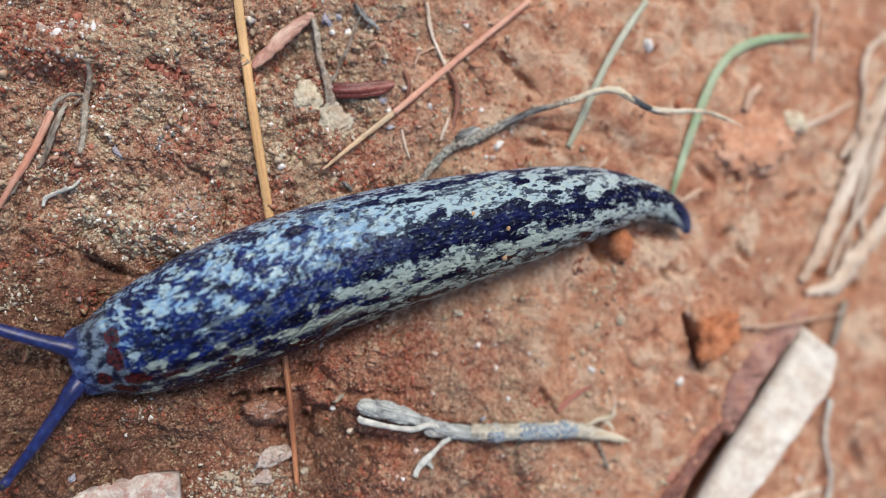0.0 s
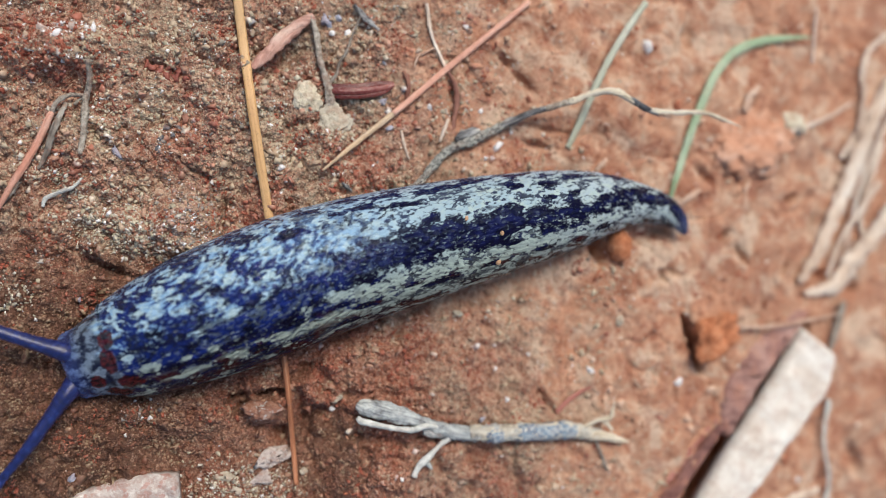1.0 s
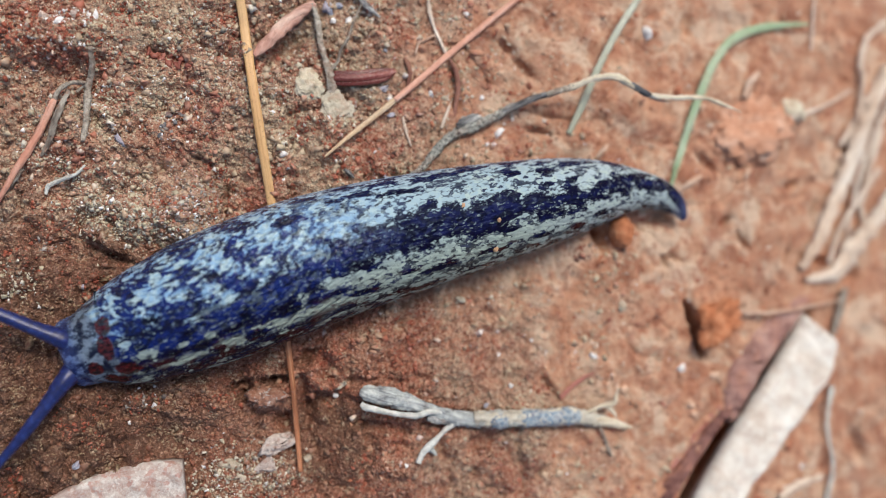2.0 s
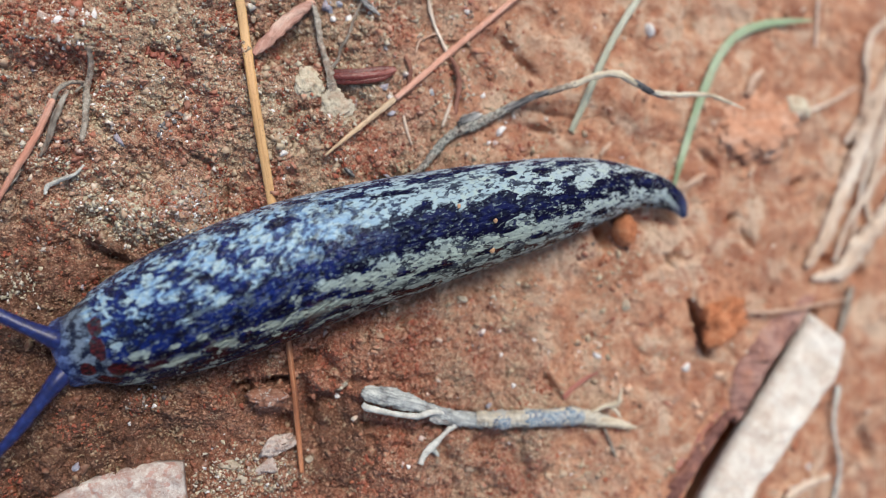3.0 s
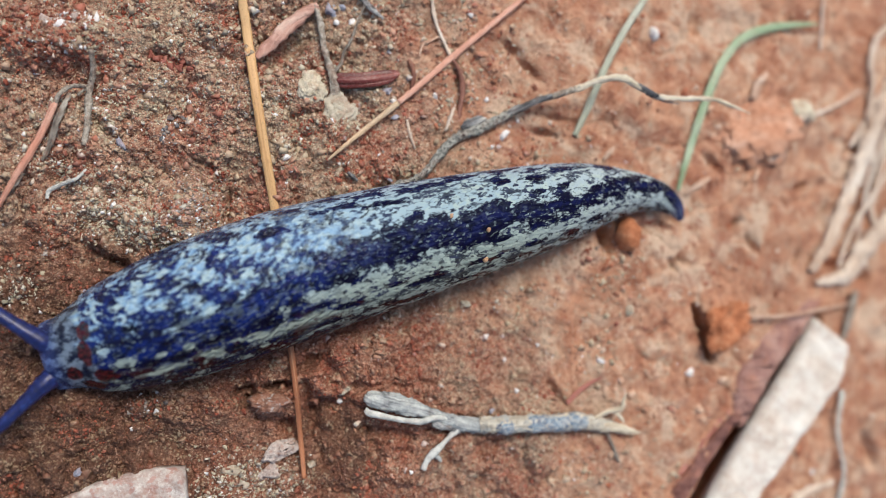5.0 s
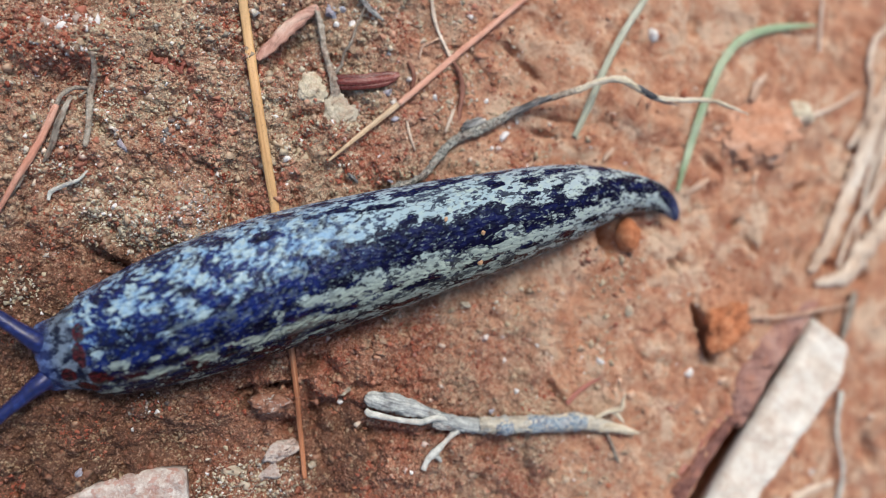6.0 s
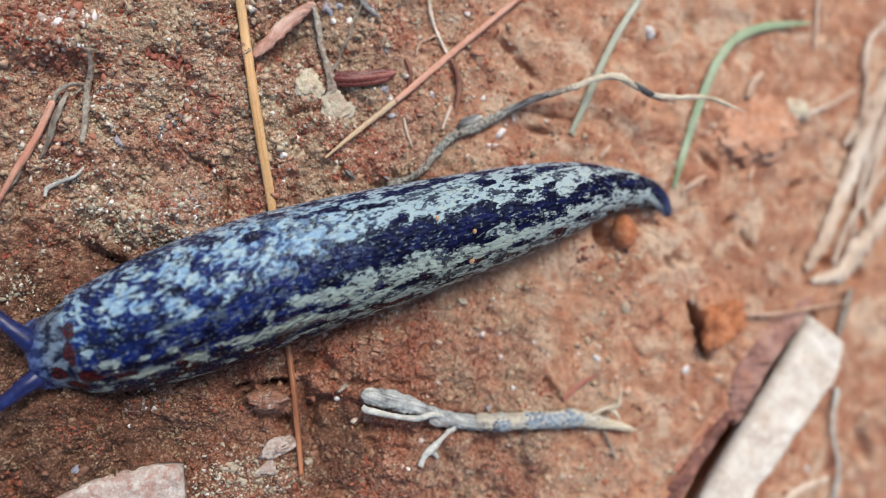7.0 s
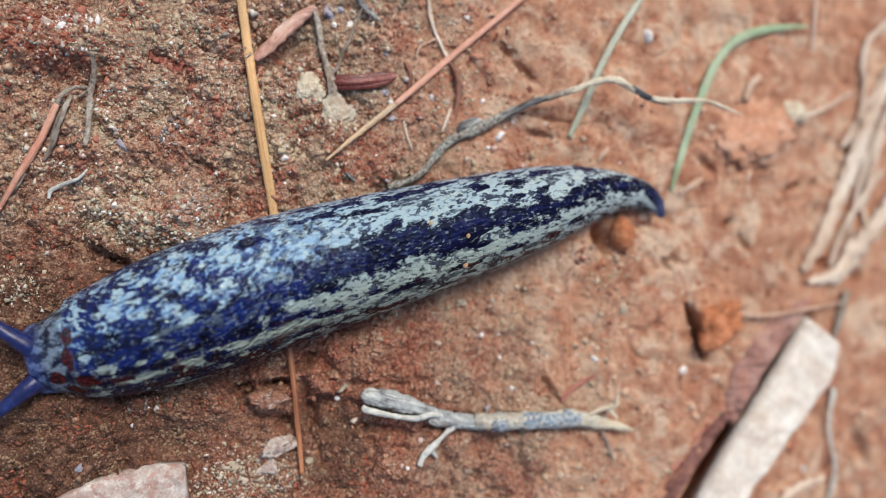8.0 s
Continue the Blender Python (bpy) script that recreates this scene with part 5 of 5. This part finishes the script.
    part("stained_bark", tube([((4.62, -16.46), 0.94, 0.5), ((5.08, -16.42), 0.96, 0.73), ((5.93, -16.40), 0.96, 0.75), ((6.57, -16.47), 0.94, 0.5)], 16, 0.9, 8, 0.14, 46), BLUEBARK, old, "flaking blue-grey bark sleeve")
    part("stained_bark", tube([((7.55, -16.42), 0.92, 0.62), ((8.33, -16.33), 0.95, 0.78), ((10.48, -16.42), 0.95, 0.78), ((11.83, -16.47), 0.95, 0.79), ((12.46, -16.42), 0.95, 0.90), ((13.10, -16.47), 0.95, 0.81), ((13.75, -16.60), 0.92, 0.66)], 16, 0.9, 10, 0.13, 47), BLUEBARK, old, "flaking blue-grey bark sleeve")
    part("side_root", tube([((16.28, -17.89), 0.5, 0.15), ((16.75, -18.85), 0.4, 0.13), ((17.20, -19.96), 0.3, 0.16), ((17.62, -20.91), 0.2, 0.1)], 6, 1.0, 6, 0.2, 20), STRAW, old)
    stem("grass_blade", "faded grey-green grass blade over the clay", "grass blade", [((20.88, 25.64), 1.4, 0.34), ((18.54, 22.44), 1.3, 0.36), ((16.94, 19.75), 1.1, 0.36), ((15.27, 16.48), 0.9, 0.36), ((14.13, 13.67), 0.6, 0.36), ((12.84, 10.94), 0.2, 0.27)], GREYGRASS, "grass blades", flat=0.35, fold=-0.35, seed=21, rough=0.04)
    stem("grass_blade", "arched green grass blade fading to straw at its tip", "grass blade", [((24.38, 5.97), 0.1, 0.22), ((24.98, 8.44), 0.3, 0.34), ((26.25, 11.88), 0.4, 0.44), ((27.71, 15.74), 0.5, 0.46), ((29.26, 18.85), 0.6, 0.47), ((31.38, 21.33), 0.6, 0.48), ((34.21, 22.91), 0.6, 0.46), ((38.06, 23.87), 0.6, 0.38), ((42.24, 24.44), 1.1, 0.12)], GRASS, "grass blades", flat=0.14, fold=-0.16, seed=22, rough=0.1)
    # dry stems by the sandy bank
    stem("straw", "pinkish dry stalk beside grey straws", "straw", [((-33.51, 12.30), 0.6, 0.19), ((-33.73, 11.79), 0.7, 0.30), ((-34.70, 9.58), 0.6, 0.30), ((-36.03, 7.14), 0.5, 0.30), ((-37.43, 4.78), 0.4, 0.23), ((-38.39, 3.27), 0.3, 0.19)], PINK, "dry stems", flat=0.8, seed=23, rough=0.18)
    stem("straw", "grey-green flattened dry straw", "straw", [((-32.54, 13.18), 0.5, 0.16), ((-33.22, 10.87), 0.5, 0.26), ((-34.12, 8.48), 0.4, 0.22), ((-34.66, 7.47), 0.2, 0.12)], STRAW, "dry stems", flat=0.5, seed=24, rough=0.3)
    stem("straw", "short grey straw end on gritty soil", "straw", [((-36.11, 6.38), 0.4, 0.18), ((-37.05, 5.16), 0.4, 0.23), ((-38.22, 3.94), 0.3, 0.23)], STRAW, "dry stems", flat=0.5, seed=25, rough=0.3)
    rootlet = tagged(new("rootlet"), "thin grey branching rootlet on gritty soil", "root")
    part("strand", tube([((-30.50, 16.67), 0.4, 0.19), ((-30.55, 14.98), 0.5, 0.27), ((-31.00, 13.65), 0.6, 0.31), ((-30.97, 12.01), 0.5, 0.29), ((-31.00, 10.87), 0.4, 0.29), ((-31.20, 8.76), 0.3, 0.22)], 8, 0.9, 12, 0.35, 26), SPECKLED, rootlet)
    part("strand", tube([((-33.51, 12.30), 0.6, 0.22), ((-33.18, 13.09), 0.8, 0.20), ((-32.28, 13.83), 0.9, 0.17), ((-31.04, 13.93), 0.7, 0.18)], 8, 0.9, 12, 0.35, 27), SPECKLED, rootlet)
    part("strand", tube([((-31.89, 13.09), 0.4, 0.11), ((-31.50, 13.54), 0.5, 0.12), ((-30.97, 13.86), 0.6, 0.12)], 6, 0.9, 12, 0.35, 28), SPECKLED, rootlet)
    stem("rootlet", "crooked pale rootlet half buried", "root", [((-31.13, 6.80), 0.1, 0.08), ((-31.82, 6.00), 0.2, 0.16), ((-33.14, 5.55), 0.25, 0.18), ((-34.16, 5.07), 0.2, 0.2), ((-34.39, 4.30), 0.0, 0.12)], PALEROOT, "roots", seed=29, rough=0.35)
    # brown rootlets above the long twig
    net = tagged(new("root_strands"), "thin reddish-brown rootlets pressed into clay", "root")
    part("strand", tube([((-1.21, 23.98), 0.2, 0.16), ((-0.82, 21.72), 0.2, 0.17), ((-0.28, 20.07), 0.3, 0.15), ((0.62, 18.13), 0.25, 0.17), ((1.20, 17.13), 0.2, 0.15)], 8, 0.8, 12, 0.35, 30), ROOT, net, "thin pale pink rootlet")
    part("strand", tube([((0.87, 17.64), 0.2, 0.16), ((1.54, 16.52), 0.15, 0.24), ((1.78, 14.96), 0.05, 0.26), ((1.33, 12.20), -0.05, 0.2)], 8, 0.8, 12, 0.35, 49), REDROOT, net)
    part("strand", tube([((-2.33, 17.95), 0.1, 0.08), ((-2.02, 19.00), 0.2, 0.12), ((-1.37, 19.36), 0.2, 0.1), ((-0.49, 19.85), 0.25, 0.11), ((0.16, 19.56), 0.2, 0.08)], 8, 0.9, 10, 0.35, 31), CHAFF, net)
    part("strand", tube([((-3.34, 17.52), 0.2, 0.2), ((-2.92, 16.38), 0.2, 0.22), ((-3.08, 14.75), 0.1, 0.2)], 6, 0.9, 6, 0.15, 32), REDROOT, net)
    part("strand", tube([((-3.58, 11.94), 0.0, 0.12), ((-3.35, 10.63), 0.1, 0.14), ((-2.83, 9.25), 0.0, 0.1)], 6, 0.9, 6, 0.15, 33), ROOT, net)
    part("strand", tube([((0.11, 11.05), 0.0, 0.13), ((0.56, 12.27), 0.05, 0.17), ((0.96, 13.29), 0.0, 0.12)], 6, 0.9, 6, 0.15, 34), ROOT, net)
    stem("bark_sliver", "dark grey sliver of bark", "bark", [((-8.06, 23.35), 0.4, 0.21), ((-6.92, 22.17), 0.5, 0.29), ((-5.70, 21.17), 0.4, 0.11)], BARK, flat=0.6, seed=35, rough=0.2)
    stem("bark_sliver", "dark sliver beside the slug", "bark", [((-9.14, 6.89), 0.3, 0.12), ((-8.61, 6.51), 0.3, 0.22), ((-8.18, 6.12), 0.2, 0.1)], BARK, flat=0.6, seed=36, rough=0.2)
    stem("straw", "faint crimson straw flat on clay", "straw", [((12.10, -14.81), 0.2, 0.24), ((13.14, -13.87), 0.25, 0.27), ((14.50, -13.02), 0.2, 0.21), ((15.71, -12.52), 0.1, 0.10)], CRIMSON, "dry stems", flat=0.4, seed=37, rough=0.15)
    stem("straw", "short cream straw stub by the slug", "straw", [((15.99, 8.76), 0.2, 0.18), ((16.58, 9.54), 0.3, 0.24), ((17.14, 10.13), 0.2, 0.12)], CHAFF, "dry stems", flat=0.5, seed=38, rough=0.35)


# ---- the weathered wood, bark and roots at the clay's far side ----
def woody():
    log = tagged(new("driftwood"), "flat bleached broken piece of wood with dark bark edge", "wood")
    part("wood", slab([(26.36, -27.23), (28.42, -24.15), (31.72, -20.03), (35.51, -15.66), (39.41, -11.32), (42.52, -7.32)], [(31.43, -28.43), (33.66, -25.33), (37.43, -21.62), (40.94, -18.37), (45.08, -14.42), (46.80, -10.53)], 0.9, 0.9, 40, 0.4), WOOD, log)
    part("dark_end", tube([((34.31, -27.16), 0.8, 0.12), ((35.28, -28.40), 1.1, 0.3), ((34.98, -29.05), 1.2, 0.25)], 8, 0.6, 6, 0.3, 42), BARK, log, "charred dark broken end")
    strip = tagged(new("bark_strip"), "long red-brown bark strip beside pale wood", "bark")
    part("bark", slab([(31.6, -18.6), (31.2, -16.0), (31.7, -13.2), (34.0, -10.2), (36.8, -8.0), (41.4, -5.6)], [(32.3, -18.4), (34.2, -15.6), (35.8, -13.4), (38.2, -10.8), (40.6, -8.7), (43.4, -5.8)], 0.1, 0.5, 43, 0.9), REDBARK, strip, "pinkish-brown slab of bark")
    part("bark", slab([(20.4, -27.6), (22.6, -24.98), (25.6, -21.86), (28.7, -18.66), (30.9, -16.8)], [(22.9, -28.2), (24.9, -25.4), (27.6, -22.2), (30.2, -19.2), (32.0, -17.3)], -0.2, 0.7, 73, 0.4), MAROONBARK, strip, "narrow dark red bark strip")
    # thin tube added to carry the reddish highlight on the bark's left edge
    part("edge_highlight", tube([((20.3, -27.5), -0.6, 0.3), ((22.5, -24.9), -0.9, 0.34), ((25.4, -21.8), -1.2, 0.3), ((28.5, -18.6), -1.7, 0.32), ((30.7, -16.7), -2.0, 0.22)], 10, 0.8, 16, 0.4, 71, on_ground=False), CRIMSON, strip, "reddish highlight along a raised bark edge")
    roots = [
        ("thick pale dry root lying on clay", [((55.85, 21.12), 0.6, 0.9), ((51.81, 14.62), 0.7, 1.0), ((49.75, 9.70), 0.7, 0.95), ((47.38, 5.17), 0.6, 0.85), ((44.50, 0.69), 0.4, 0.7), ((41.99, -2.42), 0.2, 0.5)], 0.8),
        ("thick pale dry root curving into clay", [((56.07, 6.61), 0.6, 0.9), ((53.13, 2.67), 0.7, 0.95), ((50.08, -0.26), 0.7, 1.1), ((47.48, -2.87), 0.5, 0.9), ((43.05, -3.69), 0.1, 0.4)], 0.8),
        ("thin curled pale root", [((55.36, 26.44), 0.6, 0.35), ((52.64, 24.37), 0.6, 0.36), ((51.45, 21.49), 0.5, 0.34), ((51.70, 18.85), 0.4, 0.3), ((51.04, 14.99), 0.3, 0.3), ((48.57, 11.64), 0.2, 0.3)], 0.9),
        ("thin pale root among thicker ones", [((54.31, 13.77), 0.5, 0.35), ((52.51, 9.13), 0.6, 0.4), ((51.64, 5.25), 0.4, 0.36), ((52.47, 2.03), 0.2, 0.3)], 0.9),
        ("slender straw-coloured root across the bark", [((31.16, -6.63), 0.5, 0.18), ((34.63, -7.03), 0.8, 0.2), ((38.19, -6.88), 1.2, 0.2), ((42.47, -6.49), 1.3, 0.17), ((47.72, -6.03), 1.0, 0.15)], 0.39),
        ("thin straw-coloured root beside pale wood", [((46.78, -15.76), 0.4, 0.3), ((45.93, -20.11), 0.7, 0.22), ((47.31, -24.87), 0.7, 0.22), ((46.87, -29.38), 0.3, 0.3)], 0.9),
        ("pale root end at the wood's foot", [((38.31, -27.19), 0.4, 0.45), ((41.41, -26.09), 0.5, 0.4), ((45.78, -26.06), 0.4, 0.3)], 0.9),
        ("short pale broken root tip", [((33.25, 15.65), 0.3, 0.4), ((33.97, 17.42), 0.5, 0.42), ((35.28, 18.44), 0.4, 0.25)], 0.35),
        ("short pale curved root", [((25.2, 5.6), 0.2, 0.22), ((26.5, 6.5), 0.4, 0.32), ((28.0, 7.3), 0.2, 0.2)], 0.35),
        ("pale fragment of root on clay", [((35.38, 9.30), 0.3, 0.4), ((36.63, 10.33), 0.5, 0.45), ((38.32, 11.22), 0.3, 0.25)], 0.35),
        ("thin dry root beside thicker ones", [((53.66, 9.14), 0.7, 0.3), ((51.23, 5.87), 0.8, 0.32), ((48.71, 2.62), 0.7, 0.3), ((46.73, -1.85), 0.3, 0.25)], 0.8),
        ("wispy pale root fibre", [((56.20, 18.41), 0.9, 0.2), ((52.63, 12.34), 1.0, 0.24), ((50.41, 6.49), 0.9, 0.22), ((49.86, 0.71), 0.4, 0.2)], 0.9),
        ("pale broken root slat", [((52.36, 15.56), 1.0, 0.6), ((51.48, 12.94), 1.1, 0.75), ((50.88, 10.04), 0.9, 0.5)], 0.5),
        ("thin root fibre across clay", [((36.86, 13.48), 0.3, 0.16), ((41.52, 14.52), 0.4, 0.20), ((46.36, 16.22), 0.4, 0.18), ((50.34, 18.21), 0.3, 0.13)], 0.9),
        ("long thin pale root strand", [((43.85, 28.12), 0.3, 0.15), ((43.66, 25.00), 0.3, 0.17), ((43.64, 21.97), 0.2, 0.12)], 0.9),
    ]
    for k, (label, rows, flat) in enumerate(roots):
        stem("root", label, "root", rows, CHAFF if flat < 0.4 else PALEROOT if "beside pale wood" in label else ROOT, "pale roots", flat=flat, seed=50 + k, rough=0.34)
    stem("straw", "grey-green split straw by the wood", "straw", [((49.42, -4.77), 0.6, 0.44), ((47.74, -7.56), 0.6, 0.48), ((46.80, -10.05), 0.4, 0.32)], STRAW, "dry stems", flat=0.4, seed=70, rough=0.1)


# ---- stones, clods and crusts ----
def stones():
    quartz = [((-14.51, 8.15), 0.34), ((5.74, 10.86), 0.55), ((21.57, 21.51), 0.75), ((15.61, -10.81), 0.38), ((25.71, -12.49), 0.5), ((-9.66, -13.90), 0.28), ((-3.35, -20.24), 0.24), ((2.67, 22.15), 0.3), ((-8.53, 21.00), 0.34),
              ((-0.85, 14.20), 0.3), ((-10.01, 20.77), 0.32), ((7.08, -13.44), 0.3), ((-25.52, -13.93), 0.26), ((-27.55, -15.42), 0.2), ((9.28, -9.18), 0.2), ((-28.97, 3.81), 0.26), ((5.96, -10.51), 0.22), ((4.10, 14.12), 0.22)]
    for k, (at, r) in enumerate(quartz):
        stone("pebble", "tiny bright white quartz pebble", "pebble", at, (r * 1.3, r * 1.05, r * 0.85), k, QUARTZ, "quartz pebbles", detail=2, rough=0.55, sink=0.42, turn=50 * k)
    blue = [((-5.38, 14.63), 0.6, 0.45), ((-4.57, 12.18), 0.5, 0.35), ((-5.42, 6.45), 0.3, 0.5), ((43.37, -3.68), 0.4, 0.4), ((-10.46, 21.80), 0.75, 0.7), ((-9.41, 22.20), 0.6, 0.5), ((4.58, -15.21), 0.5, 0.35), ((-31.54, -3.59), 0.36, 0.3), ((-31.88, -18.96), 0.55, 0.5), ((-28.22, 8.80), 0.8, 0.4)]
    for k, (at, a, b) in enumerate(blue):
        stone("stone_chip", "small blue-grey stone chip in soil", "stone", at, (a * 0.85, b * 0.85, 0.3), 30 + k, BLUESTONE, "stone chips", detail=3, rough=0.8, sink=0.5, turn=35 * k)
    rock = slab([(-36.09, -22.78), (-34.33, -21.73), (-32.12, -20.52), (-29.42, -19.61), (-26.12, -18.92), (-23.14, -18.97)], [(-36.09, -24.50), (-33.67, -24.68), (-31.22, -24.86), (-27.36, -25.14), (-24.35, -24.87), (-22.57, -24.76)], 1.0, 0.6, 60, 0.05)
    tagged(link_mesh("stone", rock, BLOCK), "pale pink and white quartzite stone sunk in soil", "stone")
    for k, (at, a, b) in enumerate([((-34.32, 19.20), 0.9, 0.5), ((-33.20, 18.81), 0.6, 0.5), ((-32.00, 19.57), 0.7, 0.4), ((-30.29, 19.37), 0.8, 0.4), ((-32.87, 17.25), 0.6, 0.35), ((-31.04, 18.60), 0.5, 0.4), ((-35.54, 18.45), 0.5, 0.4)]):
        stone("stone_chip", "white and pink quartz chip on a red mound", "stone", at, (a * 0.9, b * 0.9, 0.3), 90 + k, QUARTZ if k % 2 else PINKSTONE, "quartz chips", detail=2, rough=0.5, sink=0.55, turn=25 * k)
    stone("crust", "cream crumbly crust lump beside a twig", "crust", (-12.30, 14.68), (1.15, 1.35, 0.5), 63, CREAM, sink=0.4, rough=0.36, detail=5)
    stone("crust", "ash-coloured crust lump at a twig's foot", "crust", (-9.91, 12.41), (1.3, 1.4, 0.35), 64, ASH, sink=0.4, rough=0.5, turn=-20, detail=5)
    stone("crust", "dark grit lump on sand", "crust", (-8.25, 13.07), (0.5, 0.6, 0.5), 65, GREYSTONE, sink=0.3, rough=0.4, detail=3)
    stone("clod", "round orange clay pellet by the slug's tail", "clod", (18.12, 1.49), (1.2, 1.6, 1.2), 66, CLOD, sink=0.2, rough=0.12, detail=4)
    stone("clod", "crumbly orange clay clod beside a hole", "clod", (29.50, -7.53), (2.6, 1.7, 1.2), 67, CLOD, sink=0.3, rough=0.6, turn=40, detail=4)
    stone("clod", "smooth orange clay lump among roots", "clod", (33.9, 12.3), (4.4, 3.3, 0.8), 68, PATCH, sink=0.78, rough=0.55, turn=10, detail=5)
    stone("stone", "flat pale ochre stone chip on clay", "stone", (40.67, 15.10), (1.7, 1.0, 0.6), 69, CREAM, sink=0.35, rough=0.3, turn=-30, detail=3)
    stone("stone_chip", "pinkish-white flaky stone chip", "stone", (-14.85, -18.02), (1.7, 1.0, 0.5), 70, PINKSTONE, "stone chips", sink=0.35, rough=0.9, turn=12, detail=4)
    stone("stone_chip", "small tan stone chip", "stone", (-15.83, -19.73), (1.1, 0.8, 0.5), 71, PINKSTONE, "stone chips", sink=0.4, rough=0.7, turn=50, detail=3)
    stone("stone_chip", "small tan stone chip by a needle", "stone", (-12.23, -19.62), (0.4, 0.5, 0.4), 72, ASH, "stone chips", sink=0.4, rough=0.7, detail=3)
    stone("stone_chip", "pale grey stone chip in gritty soil", "stone", (-18.91, -19.81), (1.0, 0.7, 0.4), 73, ASH, "stone chips", sink=0.45, rough=0.8, detail=3)
    stone("stone", "grey stone flecked with quartz in a hollow", "stone", (-15.84, -13.68), (1.6, 0.9, 0.8), 74, GREYSTONE, sink=0.55, rough=0.5, turn=-10, detail=4)
    stone("stone_chip", "grey stone chip in front of a twig", "stone", (-9.21, -12.68), (0.65, 0.4, 0.35), 75, ASH, "stone chips", sink=0.45, rough=0.8, turn=30, detail=3)
    for k, (at, a) in enumerate([((-25.54, 16.74), 0.42), ((-24.99, 16.48), 0.40), ((-24.35, 16.46), 0.38), ((-24.52, 15.91), 0.36), ((-23.67, 15.96), 0.34), ((-23.41, 16.52), 0.32), ((-26.12, 17.03), 0.30), ((-22.81, 15.78), 0.28), ((-24.07, 16.96), 0.26)]):
        stone("clod", "crimson crumb of earth on sand", "clod", at, (a, 0.3, 0.22), 140 + k, REDCHIP, "crimson crumbs", sink=0.45, rough=0.9, turn=40 * k, detail=2)
    stone("stone_chip", "grey-green stone fleck on clay", "stone", (18.79, -5.94), (0.5, 0.6, 0.35), 79, ASH, "stone chips", sink=0.3, rough=0.3, detail=3)
    stone("stone_chip", "grey fleck of stone in clay", "stone", (3.24, -9.50), (0.5, 0.9, 0.35), 80, GREYSTONE, "stone chips", sink=0.35, rough=0.4, turn=-10, detail=3)
    stone("stone_chip", "tan stone chip on clay", "stone", (2.00, -5.03), (0.6, 0.35, 0.3), 81, ASH, "stone chips", sink=0.3, rough=0.3, detail=3)

    for k, (at, a) in enumerate([((-24.41, 11.46), 0.5), ((-24.82, 10.49), 0.42), ((-24.02, 12.14), 0.36), ((-23.46, 11.58), 0.32), ((-25.09, 9.60), 0.4), ((-23.85, 10.80), 0.3)]):
        stone("stone_chip", "dark blue-grey stone chip in gritty soil", "stone", at, (a, a * 0.8, a * 0.6), 160 + k, SLATE, "stone chips", detail=2, rough=0.6, sink=0.45, turn=55 * k)
    rng = random.Random(5)
    x0, y0 = (-18.18, -20.43)
    for k in range(22):
        at = (x0 + rng.gauss(0, 2.6), y0 + rng.gauss(0, 1.1))
        r = rng.uniform(0.14, 0.36)
        stone("stone_chip", "small pale broken stone chip in gritty soil", "stone", at, (r * 1.3, r * 0.9, r * 0.6), 120 + k, (ASH, PINKSTONE, GREYSTONE, CREAM, ASH)[k % 5], "stone chips", detail=2, rough=0.7, sink=0.45, turn=rng.uniform(0, 180))


# ---- crumbs of earth stuck to the slug's back; they ride along with it ----
RIDERS = []


def crumbs():
    for (x, y, z), r, k in (((-0.65, 2.87, 7.5), 0.30, 0), ((2.54, 1.74, 7.6), 0.20, 1), ((2.59, -0.78, 6.5), 0.25, 2)):
        bm = bmesh.new()
        bmesh.ops.create_icosphere(bm, subdivisions=2, radius=r * MM)
        for v in bm.verts:
            v.co *= 1 + 0.5 * noise.noise(v.co * 3500 + Vector((k * 5.0, 0, 0)))
            v.co.z *= 0.7
        ob = tagged(link_mesh("soil_crumb", bm, CRUMB), "tiny tan crumb of earth stuck on the slug", "crumb", "crumbs on the slug")
        ob.location = Vector((x, y, z)) * MM
        RIDERS.append((ob, Vector((x, y, z))))


litter()
woody()
stones()
crumbs()


# ---- movement ----
def motions():
    mean = {t: creep(-5.0, t) for t in TIMES}
    walk(SLUG, [(t, pose(mean[t].x * MM, mean[t].y * MM, 0)) for t in TIMES])
    for ob, mid in PIECES:
        rows = []
        for t in TIMES:
            d, turn = shift(mid.x, t, mean[t])
            rows.append((t, pose((mid.x + d.x) * MM, (mid.y + d.y) * MM, mid.z * MM, 0, 0, turn)))
        walk(ob, rows)
    for ob, at in RIDERS:
        walk(ob, [(t, pose(*((at + creep(at.x, t)) * MM))) for t in TIMES])
    for ob, base, swing in STALKS:
        rows = []
        for t, a in swing:
            d = creep(base.x, t) - creep(-5.0, t)
            rows.append((t, pose((base.x + d.x) * MM, (base.y + d.y) * MM, base.z * MM, 0, -4, a)))
        walk(ob, rows)


motions()
